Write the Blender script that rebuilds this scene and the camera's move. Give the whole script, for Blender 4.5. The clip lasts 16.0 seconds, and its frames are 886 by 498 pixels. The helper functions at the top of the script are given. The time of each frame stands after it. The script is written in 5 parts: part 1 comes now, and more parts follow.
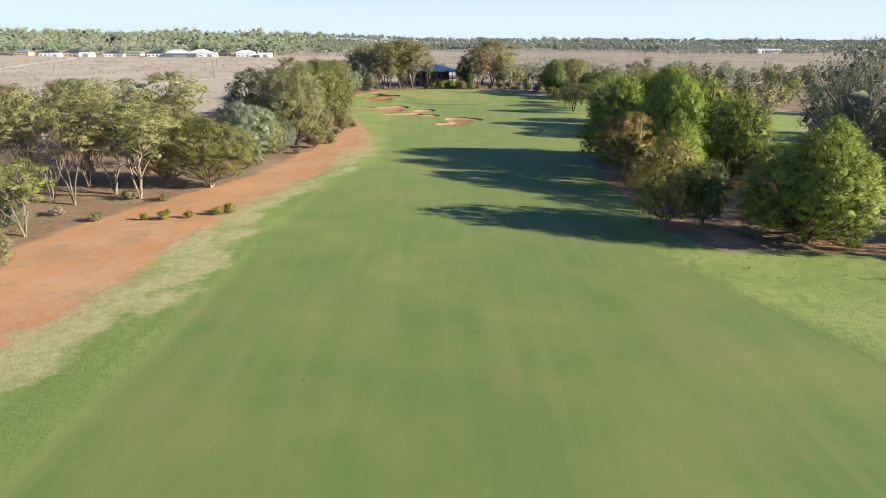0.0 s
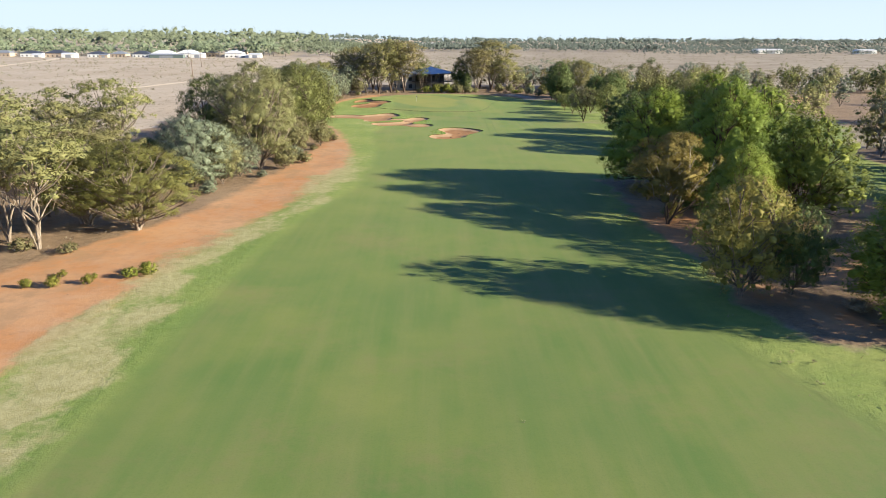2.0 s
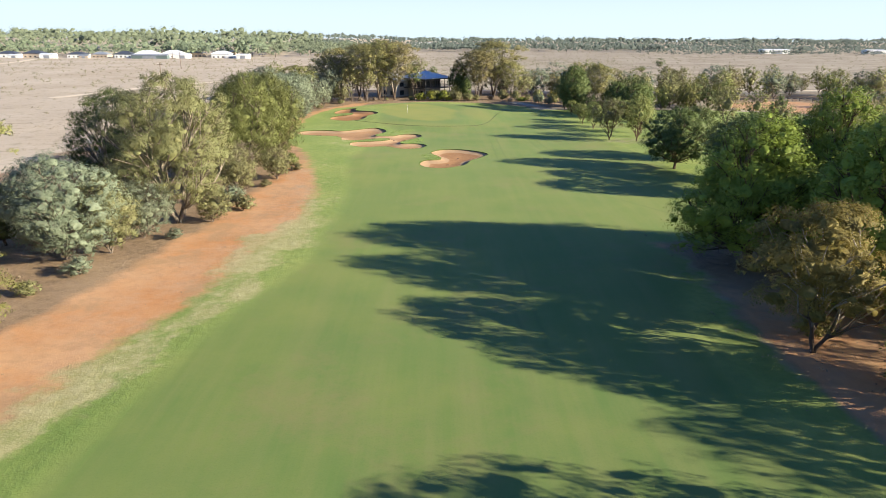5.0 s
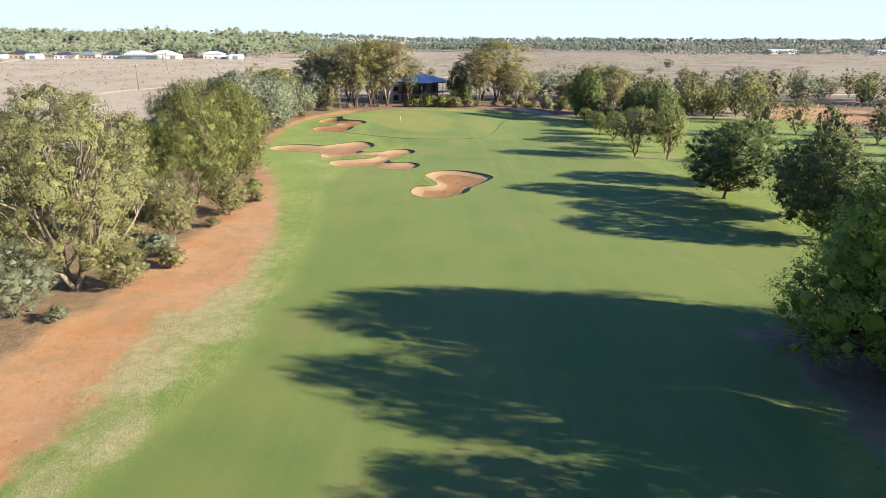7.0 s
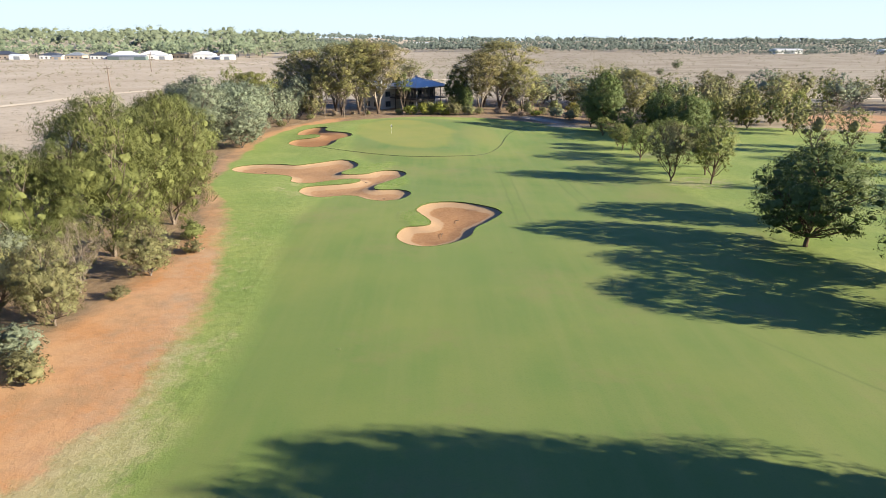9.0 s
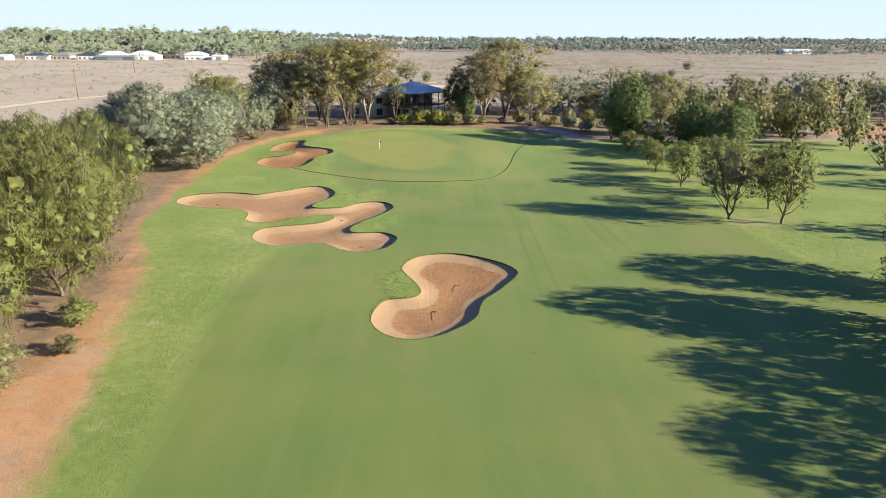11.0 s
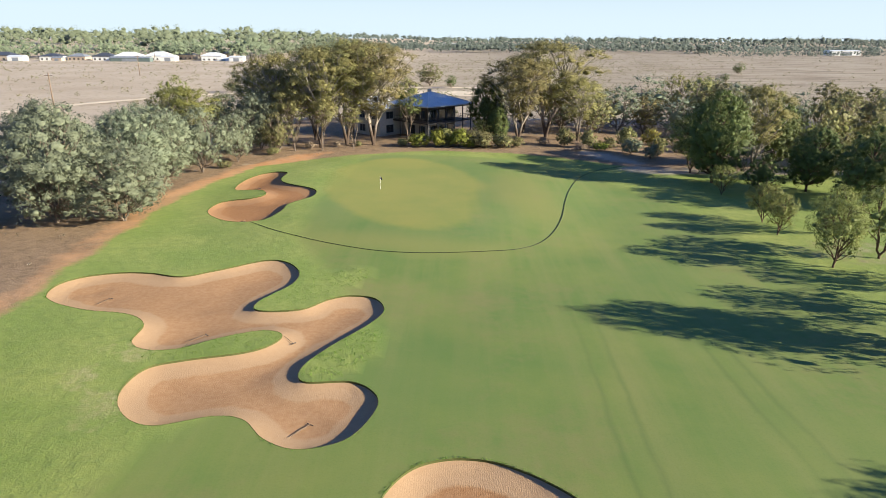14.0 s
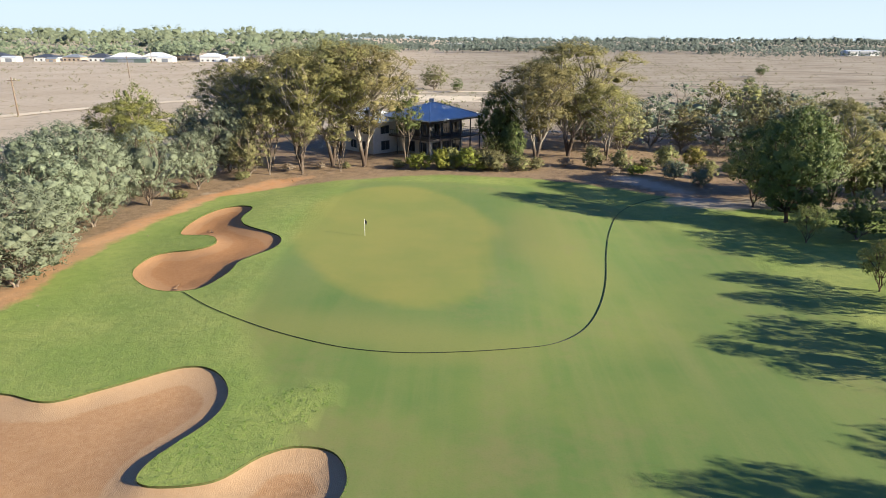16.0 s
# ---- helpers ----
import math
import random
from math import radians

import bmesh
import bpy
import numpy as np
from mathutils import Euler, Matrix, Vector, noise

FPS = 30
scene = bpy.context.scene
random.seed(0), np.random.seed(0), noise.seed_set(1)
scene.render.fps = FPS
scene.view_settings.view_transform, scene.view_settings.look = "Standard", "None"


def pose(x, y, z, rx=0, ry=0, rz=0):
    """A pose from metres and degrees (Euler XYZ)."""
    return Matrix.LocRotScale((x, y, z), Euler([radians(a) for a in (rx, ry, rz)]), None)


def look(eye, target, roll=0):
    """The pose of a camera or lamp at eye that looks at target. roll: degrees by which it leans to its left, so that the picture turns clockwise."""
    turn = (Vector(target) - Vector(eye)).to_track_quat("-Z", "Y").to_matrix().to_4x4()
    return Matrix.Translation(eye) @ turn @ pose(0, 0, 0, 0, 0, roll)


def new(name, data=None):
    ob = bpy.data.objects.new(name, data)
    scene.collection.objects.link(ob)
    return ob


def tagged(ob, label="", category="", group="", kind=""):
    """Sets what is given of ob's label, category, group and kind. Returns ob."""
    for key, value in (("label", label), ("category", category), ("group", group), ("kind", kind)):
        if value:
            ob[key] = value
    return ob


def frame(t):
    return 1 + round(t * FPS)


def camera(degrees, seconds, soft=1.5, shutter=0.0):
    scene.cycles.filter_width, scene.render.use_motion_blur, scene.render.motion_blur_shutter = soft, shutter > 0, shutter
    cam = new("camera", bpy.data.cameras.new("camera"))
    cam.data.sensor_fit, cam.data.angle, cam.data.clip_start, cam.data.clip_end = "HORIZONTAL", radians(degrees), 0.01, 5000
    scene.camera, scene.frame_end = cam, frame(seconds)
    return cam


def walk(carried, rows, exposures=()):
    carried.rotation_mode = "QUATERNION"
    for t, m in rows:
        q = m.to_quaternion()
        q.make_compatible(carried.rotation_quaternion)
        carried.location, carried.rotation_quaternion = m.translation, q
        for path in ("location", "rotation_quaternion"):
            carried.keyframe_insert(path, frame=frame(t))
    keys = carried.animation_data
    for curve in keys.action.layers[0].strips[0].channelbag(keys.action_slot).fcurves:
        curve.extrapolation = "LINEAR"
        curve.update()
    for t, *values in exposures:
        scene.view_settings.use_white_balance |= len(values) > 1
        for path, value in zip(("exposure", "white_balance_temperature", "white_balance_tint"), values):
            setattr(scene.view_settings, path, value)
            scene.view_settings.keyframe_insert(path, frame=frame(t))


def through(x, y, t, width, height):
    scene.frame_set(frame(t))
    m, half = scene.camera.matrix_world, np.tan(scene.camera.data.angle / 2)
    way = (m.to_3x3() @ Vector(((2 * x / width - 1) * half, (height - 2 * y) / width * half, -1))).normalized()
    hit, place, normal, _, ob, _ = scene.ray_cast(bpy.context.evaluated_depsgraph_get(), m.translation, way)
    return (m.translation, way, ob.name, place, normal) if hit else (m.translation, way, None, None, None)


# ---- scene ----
cam = camera(69.4, 16.0, 0.9)
METRES, EYE, TILT, LEAN, TURN = 191.7, 23.0, 0.0, 0.0, 0.0
ROWS = [
    (0.0, 0.0, 0.0, 0.0, 0.06, -18.22, -0.19),
    (0.5, 0.0, 0.0312, 0.0001, -0.08, -18.22, -0.21),
    (1.0, 0.0003, 0.0623, 0.0001, -0.2, -18.22, -0.21),
    (1.5, 0.0007, 0.0935, 0.0, -0.28, -18.23, -0.2),
    (2.0, 0.0013, 0.1245, -0.0, -0.35, -18.22, -0.17),
    (2.5, 0.0018, 0.1555, 0.0001, -0.4, -18.23, -0.15),
    (3.0, 0.0025, 0.187, 0.0001, -0.46, -18.23, -0.13),
    (3.5, 0.0031, 0.218, 0.0004, -0.5, -18.24, -0.15),
    (4.0, 0.0036, 0.2491, 0.0006, -0.54, -18.24, -0.16),
    (6.5, 0.0085, 0.4051, -0.0, -0.6, -18.24, -0.19),
    (7.0, 0.0094, 0.436, 0.0, -0.62, -18.24, -0.18),
    (7.5, 0.0103, 0.467, -0.0, -0.65, -18.25, -0.16),
    (8.0, 0.0113, 0.4981, 0.0001, -0.66, -18.26, -0.15),
    (8.5, 0.0122, 0.5294, -0.0001, -0.7, -18.27, -0.13),
    (9.0, 0.0131, 0.5604, -0.0001, -0.72, -18.27, -0.13),
    (11.5, 0.0183, 0.7194, -0.0009, -0.69, -18.28, -0.17),
    (12.0, 0.019, 0.7515, -0.001, -0.37, -18.25, -0.18),
    (12.5, 0.0199, 0.7834, -0.0012, 0.36, -18.24, -0.18),
    (13.0, 0.0204, 0.8155, -0.0013, 0.94, -18.24, -0.17),
    (13.5, 0.0212, 0.8475, -0.0013, 1.36, -18.24, -0.18),
    (14.0, 0.0211, 0.8797, -0.0015, 1.62, -18.24, -0.16),
    (14.5, 0.021, 0.9113, -0.0013, 1.81, -18.25, -0.14),
    (15.0, 0.0204, 0.9421, -0.001, 1.93, -18.25, -0.14),
    (15.5, 0.0201, 0.9717, -0.0006, 2.06, -18.26, -0.14),
    (16.0, 0.0195, 0.9997, -0.0002, 2.16, -18.25, -0.14),
]
walk(cam, [(t, pose(0, 0, EYE, TILT, LEAN, TURN) @ pose(METRES * x, METRES * y, METRES * z, 90 + pitch, roll, yaw)) for t, x, y, z, yaw, pitch, roll in ROWS],
     [(0.0, 1.28), (4.0, 1.4), (7.5, 1.45), (9.0, 1.43), (12.0, 1.32), (16.0, 1.3)])

# ---- world, sun ----
SUN_EL, SUN_AZ = radians(19.5), radians(105)
world = bpy.data.worlds.new("sky")
scene.world = world
world.use_nodes = True
wn = world.node_tree.nodes
sky = wn.new("ShaderNodeTexSky")
sky.sky_type, sky.sun_disc = "NISHITA", False
sky.sun_elevation, sky.sun_rotation = SUN_EL, SUN_AZ
sky.air_density, sky.dust_density, sky.ozone_density = 1.1, 0.1, 5.0
wn["Background"].inputs["Strength"].default_value = 0.052
# pale haze low over the horizon
way_up = wn.new("ShaderNodeSeparateXYZ")
haze = wn.new("ShaderNodeValToRGB")
haze.color_ramp.interpolation = "EASE"
haze.color_ramp.elements[0].position, haze.color_ramp.elements[0].color = 0.0, (1, 1, 1, 1)
haze.color_ramp.elements[1].position, haze.color_ramp.elements[1].color = 0.22, (0, 0, 0, 1)
blend = wn.new("ShaderNodeMix")
blend.data_type = "RGBA"
blend.inputs[7].default_value = (6.05, 7.3, 8.1, 1)
direction = wn.new("ShaderNodeTexCoord")
wl = world.node_tree.links
wl.new(direction.outputs["Generated"], way_up.inputs[0])
wl.new(way_up.outputs["Z"], haze.inputs["Fac"])
wl.new(haze.outputs["Color"], blend.inputs[0])
clear = wn.new("ShaderNodeMix")
clear.data_type, clear.blend_type = "RGBA", "MULTIPLY"
clear.inputs[0].default_value = 1.0
clear.inputs[7].default_value = (0.85, 1.0, 1.36, 1)
wl.new(sky.outputs["Color"], clear.inputs[6])
wl.new(clear.outputs[2], blend.inputs[6])
wl.new(blend.outputs[2], wn["Background"].inputs["Color"])
sun_data = bpy.data.lights.new("sun", "SUN")
sun_data.energy, sun_data.angle, sun_data.color = 4.9, radians(0.5), (1.0, 0.91, 0.71)
sun = new("sun", sun_data)
sun_way = Vector((math.cos(SUN_EL) * math.sin(SUN_AZ), math.cos(SUN_EL) * math.cos(SUN_AZ), math.sin(SUN_EL)))
sun.matrix_world = look(sun_way * 300, (0, 0, 0))
scene.view_settings.exposure = 1.3


# ---- materials ----
class Nodes:
    """A small wrapper to write node materials briefly."""

    def __init__(self, name):
        self.mat = bpy.data.materials.new(name)
        self.mat.use_nodes = True
        self.t = self.mat.node_tree
        self.bsdf = self.t.nodes["Principled BSDF"]
        self.out = self.t.nodes["Material Output"]

    def node(self, kind, **values):
        n = self.t.nodes.new("ShaderNode" + kind)
        for key, value in values.items():
            n.inputs[key].default_value = value
        return n

    def link(self, a, b):
        self.t.links.new(a, b)
        return self

    def coords(self, which="Object"):
        return self.node("TexCoord").outputs[which]

    def noise(self, vec, scale, detail=4.0, rough=0.55):
        n = self.node("TexNoise", Scale=scale, Detail=detail, Roughness=rough)
        self.link(vec, n.inputs["Vector"])
        return n.outputs["Fac"]

    def ramp(self, fac, stops):
        n = self.node("ValToRGB")
        el = n.color_ramp.elements
        while len(el) < len(stops):
            el.new(0.5)
        for e, (p, c) in zip(el, stops):
            e.position, e.color = p, (*c, 1) if len(c) == 3 else c
        self.link(fac, n.inputs["Fac"])
        return n.outputs["Color"]

    def mix(self, fac, a, b, mode="MIX"):
        n = self.node("Mix")
        n.data_type, n.blend_type = "RGBA", mode
        for value, slot in ((fac, 0), (a, 6), (b, 7)):
            if isinstance(value, bpy.types.NodeSocket):
                self.link(value, n.inputs[slot])
            else:
                n.inputs[slot].default_value = value if slot == 0 else (*value, 1)
        return n.outputs[2]

    def math(self, op, a, b=0.0, c=0.0, clamp=False):
        n = self.node("Math")
        n.operation, n.use_clamp = op, clamp
        for i, value in enumerate((a, b, c)):
            if isinstance(value, bpy.types.NodeSocket):
                self.link(value, n.inputs[i])
            else:
                n.inputs[i].default_value = value
        return n.outputs[0]

    def bump(self, height, strength, distance=0.05):
        n = self.node("Bump", Strength=strength, Distance=distance)
        self.link(height, n.inputs["Height"])
        self.link(n.outputs["Normal"], self.bsdf.inputs["Normal"])
        return self

    def done(self, color, rough=0.8, metal=0.0, spec=0.3):
        if isinstance(color, bpy.types.NodeSocket):
            self.link(color, self.bsdf.inputs["Base Color"])
        else:
            self.bsdf.inputs["Base Color"].default_value = (*color, 1)
        if isinstance(rough, bpy.types.NodeSocket):
            self.link(rough, self.bsdf.inputs["Roughness"])
        else:
            self.bsdf.inputs["Roughness"].default_value = rough
        self.bsdf.inputs["Metallic"].default_value = metal
        self.bsdf.inputs["Specular IOR Level"].default_value = spec
        return self.mat


def leaf_material(name, dark, light, tint, through=0.28):
    """Foliage: varies leaf by leaf, clump by clump and tree by tree; some light passes through."""
    m = Nodes(name)
    island = m.node("NewGeometry").outputs["Random Per Island"]
    clump = m.noise(m.coords(), 0.55, 3.0)
    col = m.mix(m.math("MULTIPLY_ADD", island, 0.55, 0.26), dark, light)
    col = m.mix(m.ramp(clump, [(0.35, (0, 0, 0)), (0.7, (1, 1, 1))]), col, tint)
    speck = m.noise(m.coords(), 5.0, 3.0, 0.7)
    col = m.mix(m.ramp(speck, [(0.42, (0, 0, 0)), (0.66, (0.28, 0.28, 0.28))]), col, dark)
    m.bump(speck, 0.25, 0.1)
    tree = m.node("ObjectInfo").outputs["Random"]
    hsv = m.node("HueSaturation")
    m.link(m.math("MULTIPLY_ADD", tree, 0.03, 0.485), hsv.inputs["Hue"])
    m.link(m.math("MULTIPLY_ADD", tree, 0.35, 0.83), hsv.inputs["Value"])
    m.link(col, hsv.inputs["Color"])
    m.done(hsv.outputs["Color"], 0.6, 0.0, 0.2)
    tr = m.node("BsdfTranslucent")
    m.link(hsv.outputs["Color"], tr.inputs["Color"])
    both = m.node("MixShader", Fac=through)
    m.link(m.bsdf.outputs[0], both.inputs[1]).link(tr.outputs[0], both.inputs[2])
    m.link(both.outputs[0], m.out.inputs["Surface"])
    return m.mat


def bark_material(name, dark, light, stocking=False):
    m = Nodes(name)
    vec = m.coords()
    stretch = m.node("Mapping")
    stretch.inputs["Scale"].default_value = (3, 3, 0.6)
    m.link(vec, stretch.inputs["Vector"])
    n = m.noise(stretch.outputs[0], 2.5, 6.0, 0.65)
    col = m.ramp(n, [(0.35, dark), (0.62, light)])
    if stocking:
        up = m.node("SeparateXYZ")
        m.link(vec, up.inputs[0])
        foot = m.ramp(m.math("MULTIPLY_ADD", up.outputs[2], 0.1, m.math("MULTIPLY_ADD", n, 0.5, -0.25)), [(0.25, (1, 1, 1)), (0.5, (0, 0, 0))])
        col = m.mix(foot, col, (0.085, 0.06, 0.045))
    m.bump(n, 0.6, 0.05)
    return m.done(col, 0.85, 0.0, 0.2)


def plain_material(name, color, rough=0.7, metal=0.0, vary=0.2, scale=3.0, spec=0.4):
    m = Nodes(name)
    n = m.noise(m.coords(), scale, 5.0, 0.6)
    fine = m.noise(m.coords(), scale * 14, 3.0, 0.6)
    both = m.math("MULTIPLY_ADD", fine, 0.35, m.math("MULTIPLY", n, 0.65))
    a = tuple(c * (1 - vary) for c in color)
    b = tuple(min(1.0, c * (1 + vary)) for c in color)
    m.bump(fine, 0.15, 0.01)
    return m.done(m.ramp(both, [(0.3, a), (0.7, b)]), rough, metal, spec)


LEAF = {
    "gum": leaf_material("gum_leaves", (0.154, 0.152, 0.060), (0.375, 0.334, 0.146), (0.277, 0.239, 0.097)),
    "olive": leaf_material("olive_leaves", (0.147, 0.155, 0.060), (0.336, 0.322, 0.136), (0.262, 0.239, 0.099)),
    "lime": leaf_material("fresh_gum_leaves", (0.128, 0.144, 0.042), (0.297, 0.298, 0.098), (0.221, 0.217, 0.060)),
    "grey": leaf_material("grey_leaves", (0.133, 0.158, 0.104), (0.293, 0.320, 0.211), (0.210, 0.237, 0.156)),
    "feather": leaf_material("feathery_leaves", (0.115, 0.133, 0.045), (0.240, 0.256, 0.091), (0.177, 0.186, 0.057)),
    "pine": leaf_material("pine_needles", (0.109, 0.147, 0.024), (0.316, 0.361, 0.062), (0.214, 0.269, 0.036), 0.12),
    "dark": leaf_material("dark_leaves", (0.055, 0.078, 0.024), (0.170, 0.200, 0.060), (0.098, 0.125, 0.038), 0.15),
    "young": leaf_material("young_leaves", (0.125, 0.156, 0.044), (0.312, 0.350, 0.112), (0.237, 0.237, 0.081)),
    "gold": leaf_material("golden_leaves", (0.12, 0.12, 0.035), (0.46, 0.38, 0.10), (0.28, 0.24, 0.06)),
    "scrub": leaf_material("scrub_leaves", (0.138, 0.144, 0.057), (0.299, 0.287, 0.138), (0.196, 0.172, 0.081)),
    "fresh": leaf_material("fresh_shrub_leaves", (0.122, 0.139, 0.025), (0.293, 0.285, 0.059), (0.202, 0.209, 0.035)),
    "bare": leaf_material("dry_twigs", (0.198, 0.153, 0.108), (0.378, 0.306, 0.225), (0.288, 0.225, 0.162), 0.1),
    "grass": leaf_material("long_grass", (0.10, 0.20, 0.03), (0.22, 0.36, 0.06), (0.16, 0.28, 0.04)),
    # haze of the distance painted into the leaf colour: bluish, low in contrast
    "distant": leaf_material("hazed_woodland_leaves", (0.079, 0.101, 0.090), (0.130, 0.155, 0.130), (0.105, 0.126, 0.108)),
    # nearer woods, leaf colour lightened in place of haze
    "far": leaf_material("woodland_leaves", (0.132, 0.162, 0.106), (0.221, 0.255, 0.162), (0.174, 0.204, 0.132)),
}
BARK = {
    "white": bark_material("white_bark", (0.17, 0.135, 0.11), (0.46, 0.41, 0.35), True),
    "pale": bark_material("pale_bark", (0.10, 0.075, 0.055), (0.32, 0.265, 0.21)),
    "grey": bark_material("grey_bark", (0.08, 0.06, 0.045), (0.24, 0.19, 0.15)),
    "brown": bark_material("brown_bark", (0.05, 0.032, 0.022), (0.16, 0.105, 0.07)),
}

from mathutils.geometry import delaunay_2d_cdt


# ---- ground: shape and zones ----
def hash2(ix, iy, seed):
    v = np.sin(ix * 127.1 + iy * 311.7 + seed * 74.7) * 43758.5453
    return v - np.floor(v)


def vnoise(x, y, scale, seed=0):
    """Smooth value noise in 0..1 on arrays."""
    x, y = np.asarray(x, float) / scale, np.asarray(y, float) / scale
    ix, iy = np.floor(x), np.floor(y)
    fx, fy = x - ix, y - iy
    fx, fy = fx * fx * (3 - 2 * fx), fy * fy * (3 - 2 * fy)
    a, b = hash2(ix, iy, seed), hash2(ix + 1, iy, seed)
    c, d = hash2(ix, iy + 1, seed), hash2(ix + 1, iy + 1, seed)
    return (a + (b - a) * fx) * (1 - fy) + (c + (d - c) * fx) * fy


def smooth(a, b, v):
    t = np.clip((np.asarray(v, float) - a) / (b - a), 0, 1)
    return t * t * (3 - 2 * t)


def height(x, y):
    """Height of the ground: flat, a raised green, a rise under the far woods."""
    x, y = np.asarray(x, float), np.asarray(y, float)
    e = np.hypot((x + 4) / 17, (y - 268) / 23)
    mound = 1.3 * (1 - smooth(0.85, 1.9, e))
    back = 1.0 * smooth(285, 300, y) * (1 - smooth(30, 55, np.abs(x))) * (1 - smooth(345, 420, y))
    roll = (vnoise(x, y, 27, 3) - 0.5) * 0.35 + (vnoise(x, y, 9, 5) - 0.5) * 0.1
    far = 15 * smooth(840, 1250, y) * smooth(-40, -420, x) + 4 * smooth(1400, 2600, y)
    return np.maximum(mound, back) + roll + far


def blob(x, y, cx, cy, rx, ry, turn=0.0):
    """Above 0 inside an ellipse, in rough metres from its rim."""
    c, s = math.cos(turn), math.sin(turn)
    u, v = (x - cx) * c + (y - cy) * s, -(x - cx) * s + (y - cy) * c
    return (1 - np.hypot(u / rx, v / ry)) * min(rx, ry)


PATH_Y = (0, 30, 50, 74, 88, 103, 117, 130, 142, 158, 168, 185, 200, 210, 230, 260, 285, 294, 300)
PATH_X = (-40, -37, -33.5, -31, -28.5, -26, -22.8, -20.2, -18.2, -19.0, -21, -25, -29.5, -34, -37, -38, -33.5, -27, -15)
PATH_W = (17, 17, 17, 17, 14.5, 10, 9, 9.5, 10, 9, 6, 2.6, 2, 2, 2.4, 2.6, 2.6, 2, 1)
FAIR_Y = (0, 30, 45, 70, 90, 107, 126, 155, 165, 187, 200, 215, 240, 260, 290)
FAIR_L = (-26, -24, -22.5, -22, -20.4, -18, -13.5, -13, -14, -17, -15, -2, -15, -16, -14)
FAIR_R = (46, 38, 33, 24, 22, 22, 28, 44, 46, 44, 42, 40, 38, 34, 20)


def zones(x, y):
    """Cover of the ground at x, y: dirt, litter, straw, rough, fairway, green, sandy cart path."""
    wob = (vnoise(x, y, 6, 11) - 0.5) * 3 + (vnoise(x, y, 1.9, 12) - 0.5) * 1.2
    edge = np.interp(y, PATH_Y, PATH_X) + wob * 0.6
    wide = np.interp(y, PATH_Y, PATH_W)
    right = np.interp(y, (0, 60, 120, 160, 200, 270, 295, 310), (120, 110, 84, 88, 112, 118, 66, 50)) + wob
    top = np.maximum(298 - ((x - 2) / 30) ** 2 * 9, 281) + wob * 0.25
    lawn = np.minimum(np.minimum(x - edge, right - x), np.minimum(top - y, y + 200))
    left_side = x < -10
    rough = np.where(left_side & (y < 200), smooth(-2.0, 4.5, lawn + wob), smooth(-1.6, 1.8, lawn))
    inner = np.minimum(x - np.interp(y, FAIR_Y, FAIR_L), np.interp(y, FAIR_Y, FAIR_R) - x)
    inner = np.minimum(inner + (vnoise(x, y, 14, 21) - 0.5) * 0.8, 292 - y)
    fair = smooth(-1.4, 1.5, inner) * rough
    # long grass left standing between the lobes of the bunkers
    tuft = np.maximum(np.maximum(blob(x, y, 0.2, 189.6, 1.9, 4.2, 0.25), blob(x, y, -9.5, 225.5, 2.2, 6.5, -0.7)), np.maximum(blob(x, y, -4.6, 212, 1.8, 4.6, -0.4), blob(x, y, -15, 213.2, 5.5, 1.8, 0.35)))
    fair = fair * (1 - smooth(-0.3, 0.4, tuft))
    dg = rim_distance(GREEN_EDGE, x, y)
    dg = np.where(inside(GREEN_EDGE, x, y), dg, -dg) + (vnoise(x, y, 5, 23) - 0.5) * 0.8
    green = 0.85 * smooth(-0.8, 0.8, dg)
    apron = smooth(-8, -2.5, dg) * (1 - smooth(-0.7, 0.3, dg)) * (0.35 + 0.65 * vnoise(x, y, 7, 24))
    collar = smooth(-2, 3, np.maximum(blob(x, y, 13.5, 262, 5.5, 17, 0.08), blob(x, y, -2, 238, 13, 3.2)) + (vnoise(x, y, 6, 25) - 0.5) * 4)
    # middle stretch of the fairway, lightened and yellowed
    dry = smooth(85, 140, y + wob * 6) * (1 - smooth(180, 215, y + wob * 6)) * (0.5 + 0.5 * vnoise(x, y, 17, 26))
    lush = smooth(1.5, 5, lawn + wob * 0.7) * (1 - fair) * left_side * np.interp(y, (0, 95, 115, 150, 180, 205), (1, 1, 0.3, 0.2, 0.25, 0.15))
    dirt = smooth(-7.0, -2.0, edge - x) * smooth(-3.5, 2.0, x - (edge - wide) + wob) * (1 - smooth(290, 303, y))
    dirt = dirt * np.interp(y, (115, 150, 175, 195, 240, 262), (1, 0.78, 0.72, 0.52, 0.52, 0.9))
    dirt = np.maximum(dirt, smooth(-3, 3, blob(x, y, 128, 292, 24, 20, 0.3) + wob))
    along = (1 - smooth(172, 205, y)) * smooth(-4, 0, x - edge + 8)
    ragged = x - edge + wob * 1.8 + (vnoise(x, y, 3.2, 35) - 0.5) * 3.5 + (vnoise(x, y, 13, 36) - 0.5) * 4
    debris = smooth(-6.0, -2.5, ragged) * (1 - smooth(2.5, 6.5, ragged)) * along
    debris = debris * 0.25
    dirt = dirt * (1 - 0.35 * debris)
    patchy = smooth(0.38, 0.62, 0.6 * vnoise(x, y, 8, 31) + 0.4 * vnoise(x, y, 2.8, 32))
    straw = smooth(-2.0, 1.0, ragged) * (1 - smooth(3.5, 9.5, ragged)) * (0.5 + 0.5 * patchy) * along * (1 - 0.5 * smooth(130, 155, y))
    straw = np.maximum(straw, 0.5 * smooth(-2, 2, blob(x, y, -20, 209, 4.5, 9, 0.2) + wob * 0.8) * smooth(0.4, 0.7, vnoise(x, y, 2.5, 33)))
